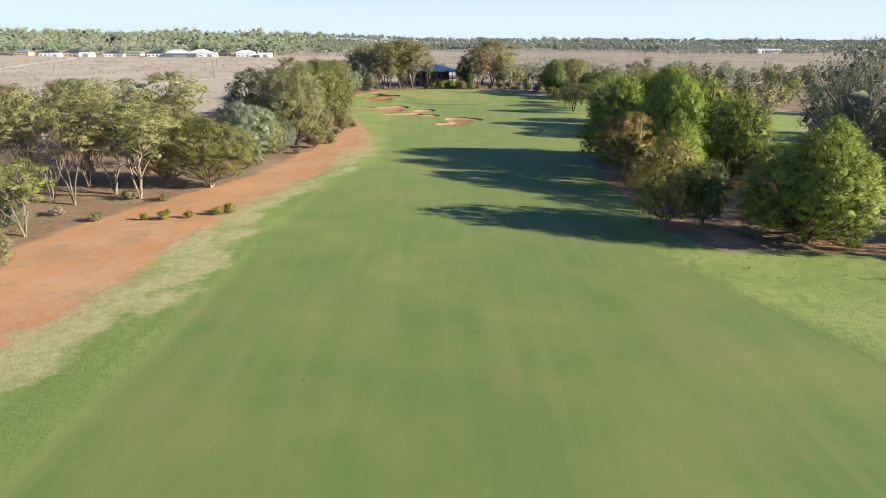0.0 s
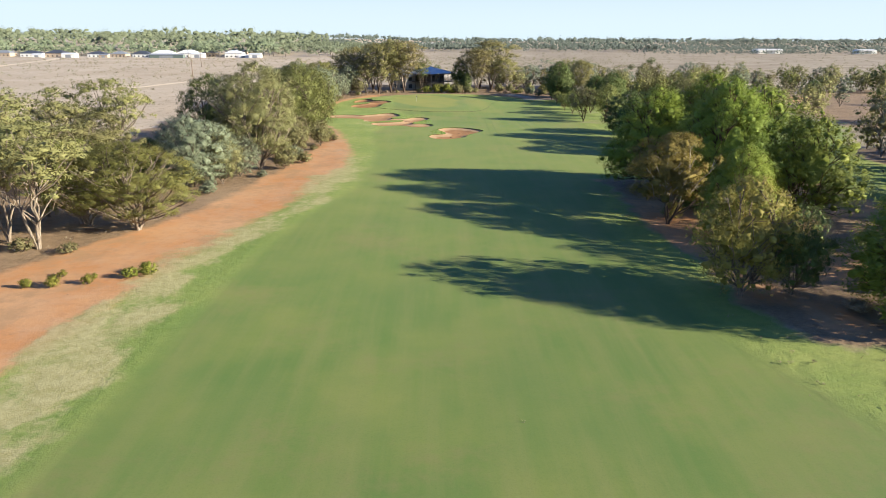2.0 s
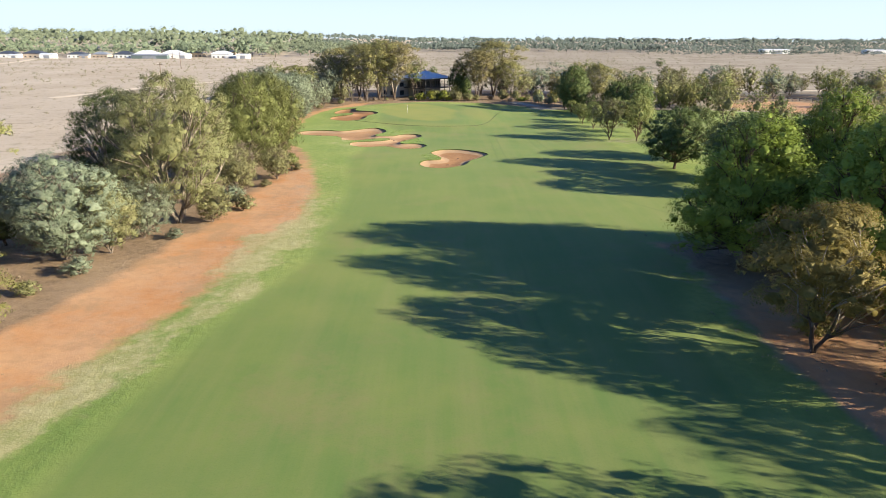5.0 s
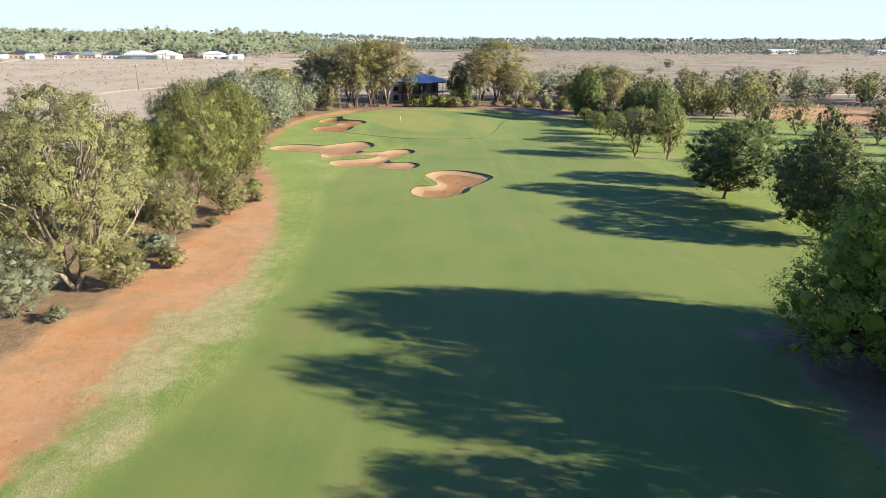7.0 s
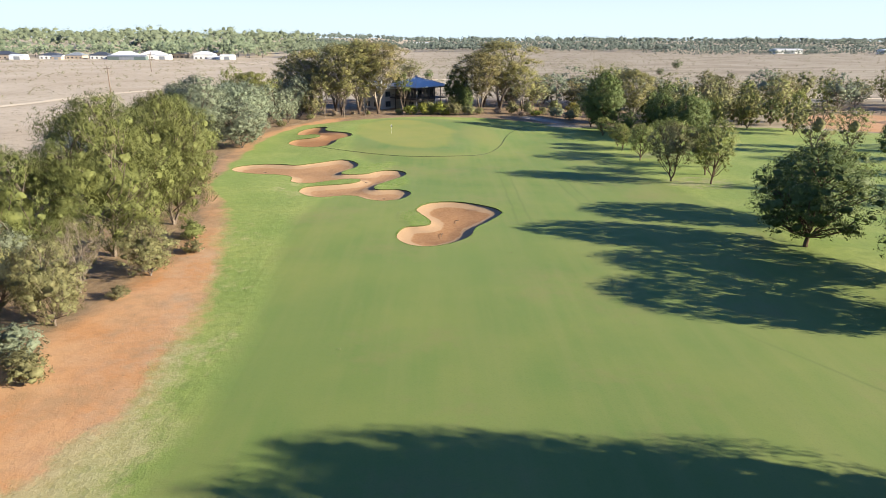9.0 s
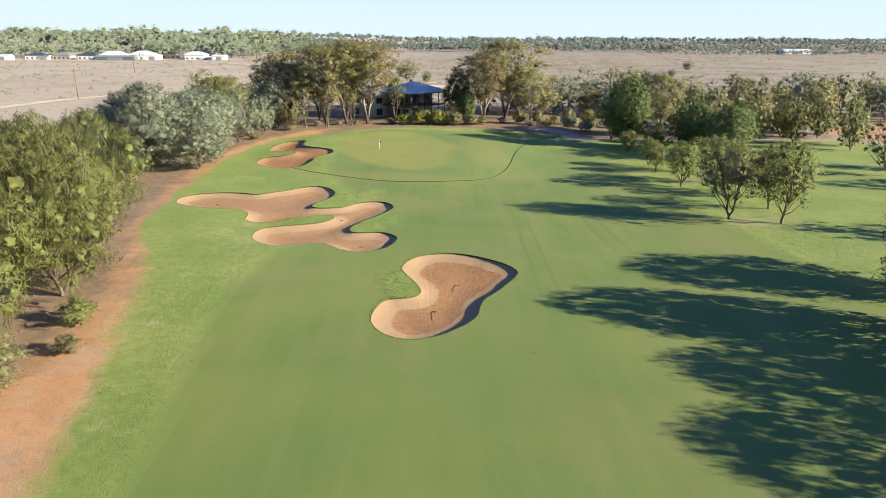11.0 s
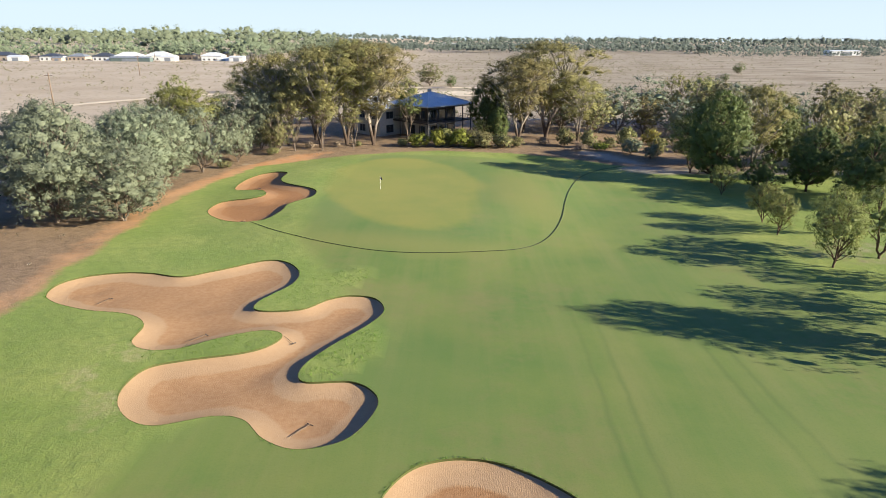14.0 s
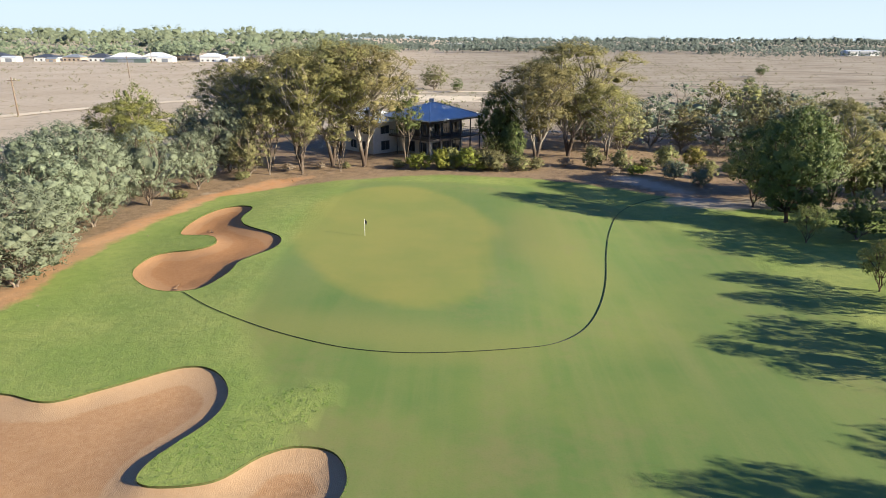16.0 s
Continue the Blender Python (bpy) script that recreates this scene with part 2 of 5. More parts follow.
    wood = np.maximum(blob(x, y, -80, 95, 44, 62), blob(x, y, -50, 190, 27, 125))
    wood = np.maximum(wood, np.minimum(np.minimum(y - 285, 352 - y), 60 - np.abs(x - 5)))
    wood = np.maximum(wood, np.minimum(np.minimum(x - np.interp(y, (150, 180), (66, 110)), 215 - x), np.minimum(y - 40, 345 - y)) - 6)
    litter = smooth(-4, 4, wood + wob * 1.5)
    # litter under the lawn trees; their shade is put into its colour too
    shady = smooth(-1.5, 2.5, np.maximum(blob(x, y, 47.5, 213, 7, 6), blob(x, y, 48, 238, 8, 6)) + wob * 0.8)
    pines = np.minimum(np.minimum(x - 27.5 + (y - 100) * 0.03 + np.maximum(0, 78 - y) * -0.5, 66 - x), np.minimum(y - 68, 131 - y))
    pine_litter = smooth(-2.0, 2.0, pines + wob * 1.3)
    cart = np.maximum(blob(x, y, 38.5, 284, 5.5, 3.4, -0.3), blob(x, y, 33, 294.5, 7.5, 2.2, -0.75))
    cart = smooth(-0.4, 0.5, cart + wob * 0.15)
    pine_litter = np.maximum(pine_litter, 0.4 * shady)
    fair, rough, straw = fair * (1 - pine_litter), rough * (1 - pine_litter), straw * (1 - pine_litter)
    dirt = np.maximum(dirt, pine_litter * np.clip(0.25 + 0.9 * smooth(0.35, 0.7, vnoise(x, y, 5, 37)), 0, 1) * 0.8)
    return dirt, np.maximum(np.maximum(litter, debris), pine_litter), straw, rough, fair, green, cart, apron, collar, lush, dry


def ground_material():
    m = Nodes("ground_cover")
    vec = m.coords()
    a = m.node("VertexColor")
    a.layer_name = "cover_a"
    b = m.node("VertexColor")
    b.layer_name = "cover_b"
    c = m.node("VertexColor")
    c.layer_name = "cover_c"
    sa, sb, sc = m.node("SeparateColor"), m.node("SeparateColor"), m.node("SeparateColor")
    m.link(c.outputs["Color"], sc.inputs[0])
    m.link(a.outputs["Color"], sa.inputs[0]).link(b.outputs["Color"], sb.inputs[0])
    dirt_w, litter_w, straw_w = sa.outputs[0], sa.outputs[1], sa.outputs[2]
    rough_w, fair_w, green_w, cart_w = sb.outputs[0], sb.outputs[1], sb.outputs[2], b.outputs["Alpha"]
    big, mid, small, fine = m.noise(vec, 0.02, 5), m.noise(vec, 0.11, 5), m.noise(vec, 0.9, 5, 0.65), m.noise(vec, 7.0, 4, 0.7)
    long_map = m.node("Mapping")
    long_map.inputs["Scale"].default_value = (1.0, 0.07, 1.0)
    m.link(vec, long_map.inputs["Vector"])
    mown = m.noise(long_map.outputs[0], 0.45, 4, 0.6)

    def torn(w, grain, amount):
        """Breaks the rim of a cover with grain."""
        shifted = m.math("MULTIPLY_ADD", m.math("SUBTRACT", grain, 0.5), amount, w)
        return m.ramp(shifted, [(0.3, (0, 0, 0)), (0.7, (1, 1, 1))])

    split = m.node("SeparateXYZ")
    m.link(vec, split.inputs[0])
    east = m.ramp(m.math("MULTIPLY_ADD", split.outputs[0], 0.0025, m.math("MULTIPLY_ADD", mid, 0.3, 0.4)), [(0.35, (0, 0, 0)), (0.65, (1, 1, 1))])
    flat_map = m.node("Mapping")
    flat_map.inputs["Scale"].default_value = (0.35, 1.0, 1.0)
    m.link(vec, flat_map.inputs["Vector"])
    heath = m.noise(flat_map.outputs[0], 0.06, 6, 0.68)
    stubble = m.mix(m.ramp(big, [(0.35, (0, 0, 0)), (0.65, (1, 1, 1))]), (0.43, 0.34, 0.245), (0.52, 0.43, 0.325))
    moor = m.mix(m.ramp(big, [(0.35, (0, 0, 0)), (0.65, (1, 1, 1))]), (0.325, 0.266, 0.19), (0.40, 0.335, 0.25))
    moor = m.mix(m.ramp(heath, [(0.5, (0, 0, 0)), (0.6, (0.75, 0.75, 0.75))]), moor, (0.19, 0.14, 0.095))
    field = m.mix(east, stubble, moor)
    field = m.mix(m.ramp(m.noise(vec, 0.28, 5, 0.7), [(0.54, (0, 0, 0)), (0.66, (0.55, 0.55, 0.55))]), field, (0.20, 0.165, 0.10))
    field = m.mix(m.ramp(small, [(0.52, (0, 0, 0)), (0.75, (0.4, 0.4, 0.4))]), field, (0.23, 0.19, 0.12))
    litter = m.mix(m.ramp(small, [(0.35, (0, 0, 0)), (0.65, (1, 1, 1))]), (0.145, 0.094, 0.054), (0.27, 0.182, 0.110))
    litter = m.mix(m.ramp(mid, [(0.45, (0, 0, 0)), (0.7, (0.8, 0.8, 0.8))]), litter, (0.30, 0.205, 0.125))
    litter = m.mix(m.ramp(fine, [(0.45, (0, 0, 0)), (0.72, (0.8, 0.8, 0.8))]), litter, (0.35, 0.25, 0.155))
    dirt = m.mix(m.ramp(mid, [(0.38, (0, 0, 0)), (0.62, (1, 1, 1))]), (0.47, 0.222, 0.090), (0.52, 0.295, 0.150))
    dirt = m.mix(m.ramp(m.noise(vec, 0.35, 5, 0.65), [(0.42, (0, 0, 0)), (0.68, (0.8, 0.8, 0.8))]), dirt, (0.48, 0.29, 0.165))
    dirt = m.mix(m.ramp(small, [(0.5, (0, 0, 0)), (0.8, (0.5, 0.5, 0.5))]), dirt, (0.30, 0.16, 0.09))
    dirt = m.mix(m.ramp(m.noise(vec, 0.14, 6, 0.7), [(0.5, (0, 0, 0)), (0.62, (0.8, 0.8, 0.8))]), dirt, (0.37, 0.225, 0.12))
    straw = m.mix(m.ramp(small, [(0.35, (0, 0, 0)), (0.65, (1, 1, 1))]), (0.30, 0.265, 0.115), (0.43, 0.37, 0.20))
    straw = m.mix(m.ramp(m.noise(vec, 0.17, 5, 0.65), [(0.5, (0, 0, 0)), (0.62, (0.7, 0.7, 0.7))]), straw, (0.22, 0.235, 0.075))
    straw = m.mix(m.ramp(fine, [(0.5, (0, 0, 0)), (0.75, (0.7, 0.7, 0.7))]), straw, (0.52, 0.45, 0.28))
    rough = m.mix(m.ramp(mid, [(0.38, (0, 0, 0)), (0.66, (1, 1, 1))]), (0.170, 0.240, 0.048), (0.262, 0.298, 0.078))
    rough = m.mix(m.ramp(small, [(0.42, (0, 0, 0)), (0.72, (0.6, 0.6, 0.6))]), rough, (0.108, 0.16, 0.036))
    rough = m.mix(m.ramp(fine, [(0.45, (0, 0, 0)), (0.75, (0.6, 0.6, 0.6))]), rough, (0.235, 0.252, 0.085))
    fair = m.mix(m.ramp(mid, [(0.36, (0, 0, 0)), (0.66, (1, 1, 1))]), (0.096, 0.163, 0.036), (0.160, 0.197, 0.048))
    fair = m.mix(m.ramp(mown, [(0.4, (0, 0, 0)), (0.75, (0.75, 0.75, 0.75))]), fair, (0.190, 0.202, 0.066))
    fair = m.mix(m.ramp(m.noise(vec, 0.045, 4), [(0.45, (0, 0, 0)), (0.7, (0.6, 0.6, 0.6))]), fair, (0.095, 0.162, 0.041))
    fair = m.mix(m.ramp(small, [(0.45, (0, 0, 0)), (0.8, (0.14, 0.14, 0.14))]), fair, (0.09, 0.15, 0.042))
    fair = m.mix(m.math("MULTIPLY", sc.outputs[0], 0.45), fair, (0.088, 0.160, 0.052))
    fair = m.mix(m.math("MULTIPLY", sc.outputs[1], 0.7), fair, (0.205, 0.205, 0.060))
    fair = m.mix(m.math("MULTIPLY", c.outputs["Alpha"], 0.35), fair, (0.195, 0.228, 0.055))
    worn = m.math("MULTIPLY_ADD", m.noise(vec, 0.07, 5, 0.62), 0.75, m.math("MULTIPLY", small, 0.25))
    fair = m.mix(m.ramp(worn, [(0.52, (0, 0, 0)), (0.66, (0.6, 0.6, 0.6))]), fair, (0.200, 0.178, 0.070))
    fair = m.mix(m.ramp(fine, [(0.5, (0, 0, 0)), (0.75, (0.3, 0.3, 0.3))]), fair, (0.075, 0.125, 0.030))
    # faint tyre marks and cut edges along the mown grass
    marks = 0.0
    for at, lean, low, high, gauge in ((14.5, 0.012, 176, 226, 0.85), (24.1, -0.05, 193, 228, 0.85), (9.0, 0.03, 96, 128, 0.85), (28.9, -0.36, 26, 82, 0.0), (33.5, -0.62, 132, 158, 0.0)):
        way = m.math("ADD", m.math("MULTIPLY_ADD", m.math("SUBTRACT", split.outputs[1], (low + high) / 2), lean, at), m.math("MULTIPLY", m.math("SUBTRACT", mid, 0.5), 1.2))
        off = m.math("ABSOLUTE", m.math("SUBTRACT", m.math("ABSOLUTE", m.math("SUBTRACT", split.outputs[0], way)), gauge))
        line = m.math("SUBTRACT", 1.0, m.math("DIVIDE", off, 0.32), 0.0, True)
        ends = m.math("SUBTRACT", 1.0, m.math("DIVIDE", m.math("ABSOLUTE", m.math("SUBTRACT", split.outputs[1], (low + high) / 2)), (high - low) / 2), 0.0, True)
        marks = m.math("MAXIMUM", marks, m.math("MULTIPLY", line, m.math("MULTIPLY", ends, 1.3, 0.0, True)))
    fair = m.mix(m.math("MULTIPLY", marks, 0.4), fair, (0.075, 0.115, 0.032))
    stripe = m.ramp(m.math("MULTIPLY_ADD", mown, 0.75, m.math("MULTIPLY", small, 0.25)), [(0.42, (0.45, 0.45, 0.45)), (0.6, (1, 1, 1))])
    rough = m.mix(m.math("MULTIPLY", m.math("MULTIPLY", sc.outputs[2], 0.95), stripe), rough, (0.118, 0.186, 0.038))
    green = m.mix(m.ramp(mid, [(0.38, (0, 0, 0)), (0.64, (1, 1, 1))]), (0.192, 0.208, 0.050), (0.238, 0.225, 0.056))
    cart = m.mix(small, (0.36, 0.29, 0.22), (0.46, 0.385, 0.30))
    col = m.mix(torn(litter_w, m.noise(vec, 0.3, 5, 0.65), 1.0), field, litter)
    col = m.mix(torn(dirt_w, m.noise(vec, 0.22, 6, 0.7), 1.1), col, dirt)
    col = m.mix(torn(rough_w, m.noise(vec, 0.5, 6, 0.7), 1.1), col, rough)
    col = m.mix(m.math("MULTIPLY", torn(straw_w, m.noise(vec, 0.6, 6, 0.75), 1.5), 0.85), col, straw)
    col = m.mix(fair_w, col, fair)
    col = m.mix(green_w, col, green)
    col = m.mix(cart_w, col, cart)
    coarse = m.math("SUBTRACT", 1.0, m.math("MAXIMUM", m.math("MULTIPLY", fair_w, 0.9), m.math("MULTIPLY", m.math("MULTIPLY", dirt_w, 0.7), m.math("SUBTRACT", 1.0, straw_w))))
    tall = m.math("MULTIPLY", m.math("ADD", fine, m.math("MULTIPLY", small, 2.0)), coarse)
    m.bump(tall, 0.5, 0.12)
    m.link(m.math("MULTIPLY", m.math("MAXIMUM", rough_w, fair_w), 0.07), m.bsdf.inputs["Sheen Weight"])
    m.bsdf.inputs["Sheen Roughness"].default_value = 0.5
    m.bsdf.inputs["Sheen Tint"].default_value = (0.62, 0.72, 0.25, 1)
    return m.done(col, 0.8, 0.0, 0.35)


GROUND = ground_material()


def closed_curve(points, step):
    """Smooth closed outline through the points, sampled about every step metres."""
    p = np.array(points, float)
    n, out = len(p), []
    for i in range(n):
        a, b, c, d = p[i - 1], p[i], p[(i + 1) % n], p[(i + 2) % n]
        k = max(2, int(np.linalg.norm(c - b) / step))
        for j in range(k):
            t = j / k
            out.append(0.5 * (2 * b + (c - a) * t + (2 * a - 5 * b + 4 * c - d) * t * t + (3 * b - a - 3 * c + d) * t ** 3))
    return np.array(out)


def inside(poly, x, y):
    """Which of the points lie in the outline."""
    hit = np.zeros(np.shape(x), bool)
    for (x0, y0), (x1, y1) in zip(poly, np.roll(poly, -1, 0)):
        if y0 != y1:
            hit ^= ((y0 > y) != (y1 > y)) & (x < (x1 - x0) * (y - y0) / (y1 - y0) + x0)
    return hit


def rim_distance(poly, x, y):
    """Distance of the points from the outline."""
    best = np.full(np.shape(x), 1e9)
    for p, q in zip(poly, np.roll(poly, -1, 0)):
        d = q - p
        t = np.clip(((x - p[0]) * d[0] + (y - p[1]) * d[1]) / (d @ d), 0, 1)
        best = np.minimum(best, np.hypot(x - p[0] - t * d[0], y - p[1] - t * d[1]))
    return best


FRONT_BUNKER = closed_curve([
    (-0.1, 195), (0.6, 197.2), (1.9, 198.8), (3.9, 199.5), (6, 199.3), (7.9, 198.4), (9.7, 197), (11.1, 195.4), (11.8, 193.7), (11.5, 192.1),
    (9.4, 188.3), (8, 186.3), (7.4, 184.4), (7.1, 182.7), (6.2, 181), (4.3, 179.1), (2.4, 178.1), (0.6, 178.1), (-1.1, 179.3), (-2.1, 181.5),
    (-2, 184), (-1.2, 186.1), (0.3, 186.5), (1.5, 187), (2, 188), (1.7, 189.6), (0.9, 191.6), (0.2, 193.2)], 0.35)
LONG_BUNKER = closed_curve([
    (-34.2, 222.6), (-34.6, 225.3), (-33, 227.4), (-30, 228.5), (-27, 228.4), (-23.7, 227.6), (-21, 229.4), (-17, 232.4), (-14.3, 232.1),
    (-12.3, 229.5), (-12.2, 226.3), (-14.1, 221.8), (-13.6, 219.9), (-10, 220.4), (-8, 222.8), (-6.2, 223.8), (-3.8, 223.3), (-2.6, 220.8),
    (-3.3, 218), (-6, 213.2), (-7.3, 210), (-6.8, 207.9), (-3.6, 208.1), (-1.8, 206.9), (-1.2, 205), (-2, 202.1), (-3.2, 200.7), (-5.5, 200.1),
    (-7.6, 201.1), (-9.4, 203), (-11.5, 203.3), (-14.8, 202.1), (-17.2, 203.3), (-18.8, 206), (-18.6, 209.2), (-16.4, 210.6), (-12.4, 212),
    (-10.7, 213.4), (-10.2, 215.2), (-12, 215.9), (-15, 214.4), (-17.5, 212.4), (-20, 212.1), (-21.7, 213.5), (-22.2, 216.6), (-24.5, 218.4),
    (-28.5, 219.1), (-32.3, 220.7)], 0.35)
GREEN_BUNKER = closed_curve([
    (-29.6, 250.6), (-30.6, 253.2), (-30.4, 256.3), (-28.9, 257.4), (-26.4, 257.5), (-24.8, 258.4), (-24.5, 259.8), (-25.5, 261.7), (-27.3, 262.9),
    (-29.9, 263.7), (-31, 265.2), (-31.6, 268.6), (-31.5, 272.9), (-30.6, 276.4), (-28.8, 277.7), (-26.7, 277.1), (-25.2, 274.7), (-25, 270),
    (-23.6, 266.6), (-21.1, 264), (-19.1, 262.5), (-17.5, 260.8), (-16.8, 258.7), (-17, 256.6), (-18.2, 254.7), (-19.4, 252.8), (-19.5, 250),
    (-20.4, 247), (-21.6, 246.1), (-23.3, 245.9), (-25.4, 246.5), (-27.5, 248.1)], 0.35)
GREEN_EDGE = closed_curve([
    (-16.4, 265.5), (-14.4, 257), (-10.8, 249.9), (-6.5, 244.4), (-2.3, 242.7), (2.6, 243.3), (5.7, 247.5), (6.7, 257.7), (6.9, 267.8), (1.7, 280.8), (-4.5, 287.1), (-12, 285.6), (-16.9, 276.6)], 0.8)
BUNKERS = (FRONT_BUNKER, LONG_BUNKER, GREEN_BUNKER)


def link_mesh(name, verts, faces, material, parent=None, shade=False):
    me = bpy.data.meshes.new(name)
    me.from_pydata([tuple(v) for v in verts], [], faces)
    me.materials.append(material)
    if shade:
        me.polygons.foreach_set("use_smooth", [True] * len(me.polygons))
    me.update()
    ob = new(name, me)
    ob.parent = parent
    return ob


def build_ground():
    step = 1.25

    def lines(a, b, low, high):
        core = list(np.arange(a, b + 0.01, step))
        d, v, after = step, core[-1], []
        while v < high:
            d = min(d * 1.12, 110)
            v += d
            after.append(v)
        d, v, before = step, core[0], []
        while v > low:
            d = min(d * 1.12, 110)
            v -= d
            before.append(v)
        return np.array(before[::-1] + core + after)

    xs, ys = lines(-64, 72, -4300, 4300), lines(24, 330, -3000, 4900)
    i0, i1 = np.searchsorted(xs, -38), np.searchsorted(xs, 16)
    j0, j1 = np.searchsorted(ys, 174), np.searchsorted(ys, 282)
    gx, gy = np.meshgrid(xs, ys)
    nx = len(xs)
    verts = [np.column_stack((gx.ravel(), gy.ravel()))]
    faces = []
    for j in range(len(ys) - 1):
        for i in range(nx - 1):
            if not (i0 <= i < i1 and j0 <= j < j1):
                faces.append((j * nx + i, j * nx + i + 1, (j + 1) * nx + i + 1, (j + 1) * nx + i))
    # the stretch with the bunkers: their rims are edges of the ground
    px, py = gx[j0:j1 + 1, i0:i1 + 1].ravel(), gy[j0:j1 + 1, i0:i1 + 1].ravel()
    index = (np.arange(j0, j1 + 1)[:, None] * nx + np.arange(i0, i1 + 1)[None, :]).ravel()
    keep = np.ones(len(px), bool)
    for poly in BUNKERS:
        keep &= ~inside(poly, px, py) & (rim_distance(poly, px, py) > 0.3)
    px, py, index = px[keep], py[keep], list(index[keep])
    coords = [Vector((float(a), float(b))) for a, b in zip(px, py)]
    edges, base = [], nx * len(ys)
    for poly in BUNKERS:
        s = len(coords)
        coords += [Vector((float(a), float(b))) for a, b in poly]
        index += list(range(base, base + len(poly)))
        verts.append(poly)
        base += len(poly)
        edges += [(s + k, s + (k + 1) % len(poly)) for k in range(len(poly))]
    out_v, _, out_f, origin = delaunay_2d_cdt(coords, edges, [], 0, 1e-5)[:4]
    tri = np.array([[v for v in f] for f in out_f])
    pts = np.array([(v.x, v.y) for v in out_v])
    mid = pts[tri].mean(1)
    hole = np.zeros(len(tri), bool)
    for poly in BUNKERS:
        hole |= inside(poly, mid[:, 0], mid[:, 1])
    names = [index[o[0]] for o in origin]
    for f in tri[~hole]:
        a, b, c = pts[f]
        if abs((b[0] - a[0]) * (c[1] - a[1]) - (b[1] - a[1]) * (c[0] - a[0])) > 1e-5:
            faces.append(tuple(names[k] for k in f))
    xy = np.vstack(verts)
    z = height(xy[:, 0], xy[:, 1])
    used = np.zeros(len(xy), bool)
    for f in faces:
        for k in f:
            used[k] = True
    renum = np.cumsum(used) - 1
    faces = [tuple(int(renum[k]) for k in f) for f in faces]
    xy, z = xy[used], z[used]
    ob = link_mesh("ground", np.column_stack((xy, z)), faces, GROUND, None, True)
    dirt, litter, straw, rough, fair, green, cart, apron, collar, lush, dry = zones(xy[:, 0], xy[:, 1])
    one = np.ones(len(xy))
    for name, cols in (("cover_a", (dirt, litter, straw, one)), ("cover_b", (rough, fair, green, cart)), ("cover_c", (apron, collar, lush, dry))):
        layer = ob.data.attributes.new(name, "FLOAT_COLOR", "POINT")
        layer.data.foreach_set("color", np.column_stack(cols).astype(np.float32).ravel())
    return tagged(ob, "mown fairway, rough, red dirt and dry plain", "ground", kind="structure")


build_ground()


# ---- bunkers ----
def sand_material(name, rich, worked):
    m = Nodes(name)
    vec = m.coords()
    rim = m.node("VertexColor")
    rim.layer_name = "rim"
    mid, small, fine = m.noise(vec, 0.4, 4), m.noise(vec, 2.5, 5, 0.6), m.noise(vec, 16.0, 4, 0.7)
    wave = m.node("TexWave", Scale=2.6, Distortion=5.0, Detail=2.0)
    m.link(vec, wave.inputs["Vector"])
    raked = m.mix(m.ramp(small, [(0.35, (0, 0, 0)), (0.7, (1, 1, 1))]), *worked)
    dry = m.mix(small, (0.392, 0.246, 0.138), (0.448, 0.306, 0.186))
    w = m.math("MULTIPLY_ADD", m.math("SUBTRACT", mid, 0.5), 0.9, rim.outputs["Color"])
    col = m.mix(m.ramp(w, [(0.35, (0, 0, 0)), (0.6, (1, 1, 1))]), raked, dry)
    col = m.mix(m.ramp(fine, [(0.55, (0, 0, 0)), (0.8, (0.4, 0.4, 0.4))]), col, (0.216, 0.108, 0.054))
    col = m.mix(rich, col, (0.40, 0.17, 0.06))
    m.bump(m.math("ADD", m.math("MULTIPLY", wave.outputs["Fac"], 0.12), m.math("ADD", small, fine)), 0.55, 0.05)
    return m.done(col, 0.95, 0.0, 0.1)


SAND = sand_material("red_sand", 0.0, ((0.352, 0.200, 0.102), (0.412, 0.250, 0.138)))
RAKED_SAND = sand_material("freshly_raked_sand", 0.0, ((0.305, 0.160, 0.076), (0.375, 0.212, 0.108)))
ORANGE_SAND = sand_material("orange_sand", 0.45, ((0.352, 0.200, 0.102), (0.412, 0.250, 0.138)))
LIP = plain_material("turf_edge", (0.09, 0.10, 0.035), 0.95, 0.0, 0.4, 6.0, 0.1)


def sand_depth(d):
    """How far the sand lies under the turf, d metres inside the rim."""
    return 0.14 + 0.5 * (1 - np.exp(-np.asarray(d) / 1.5))


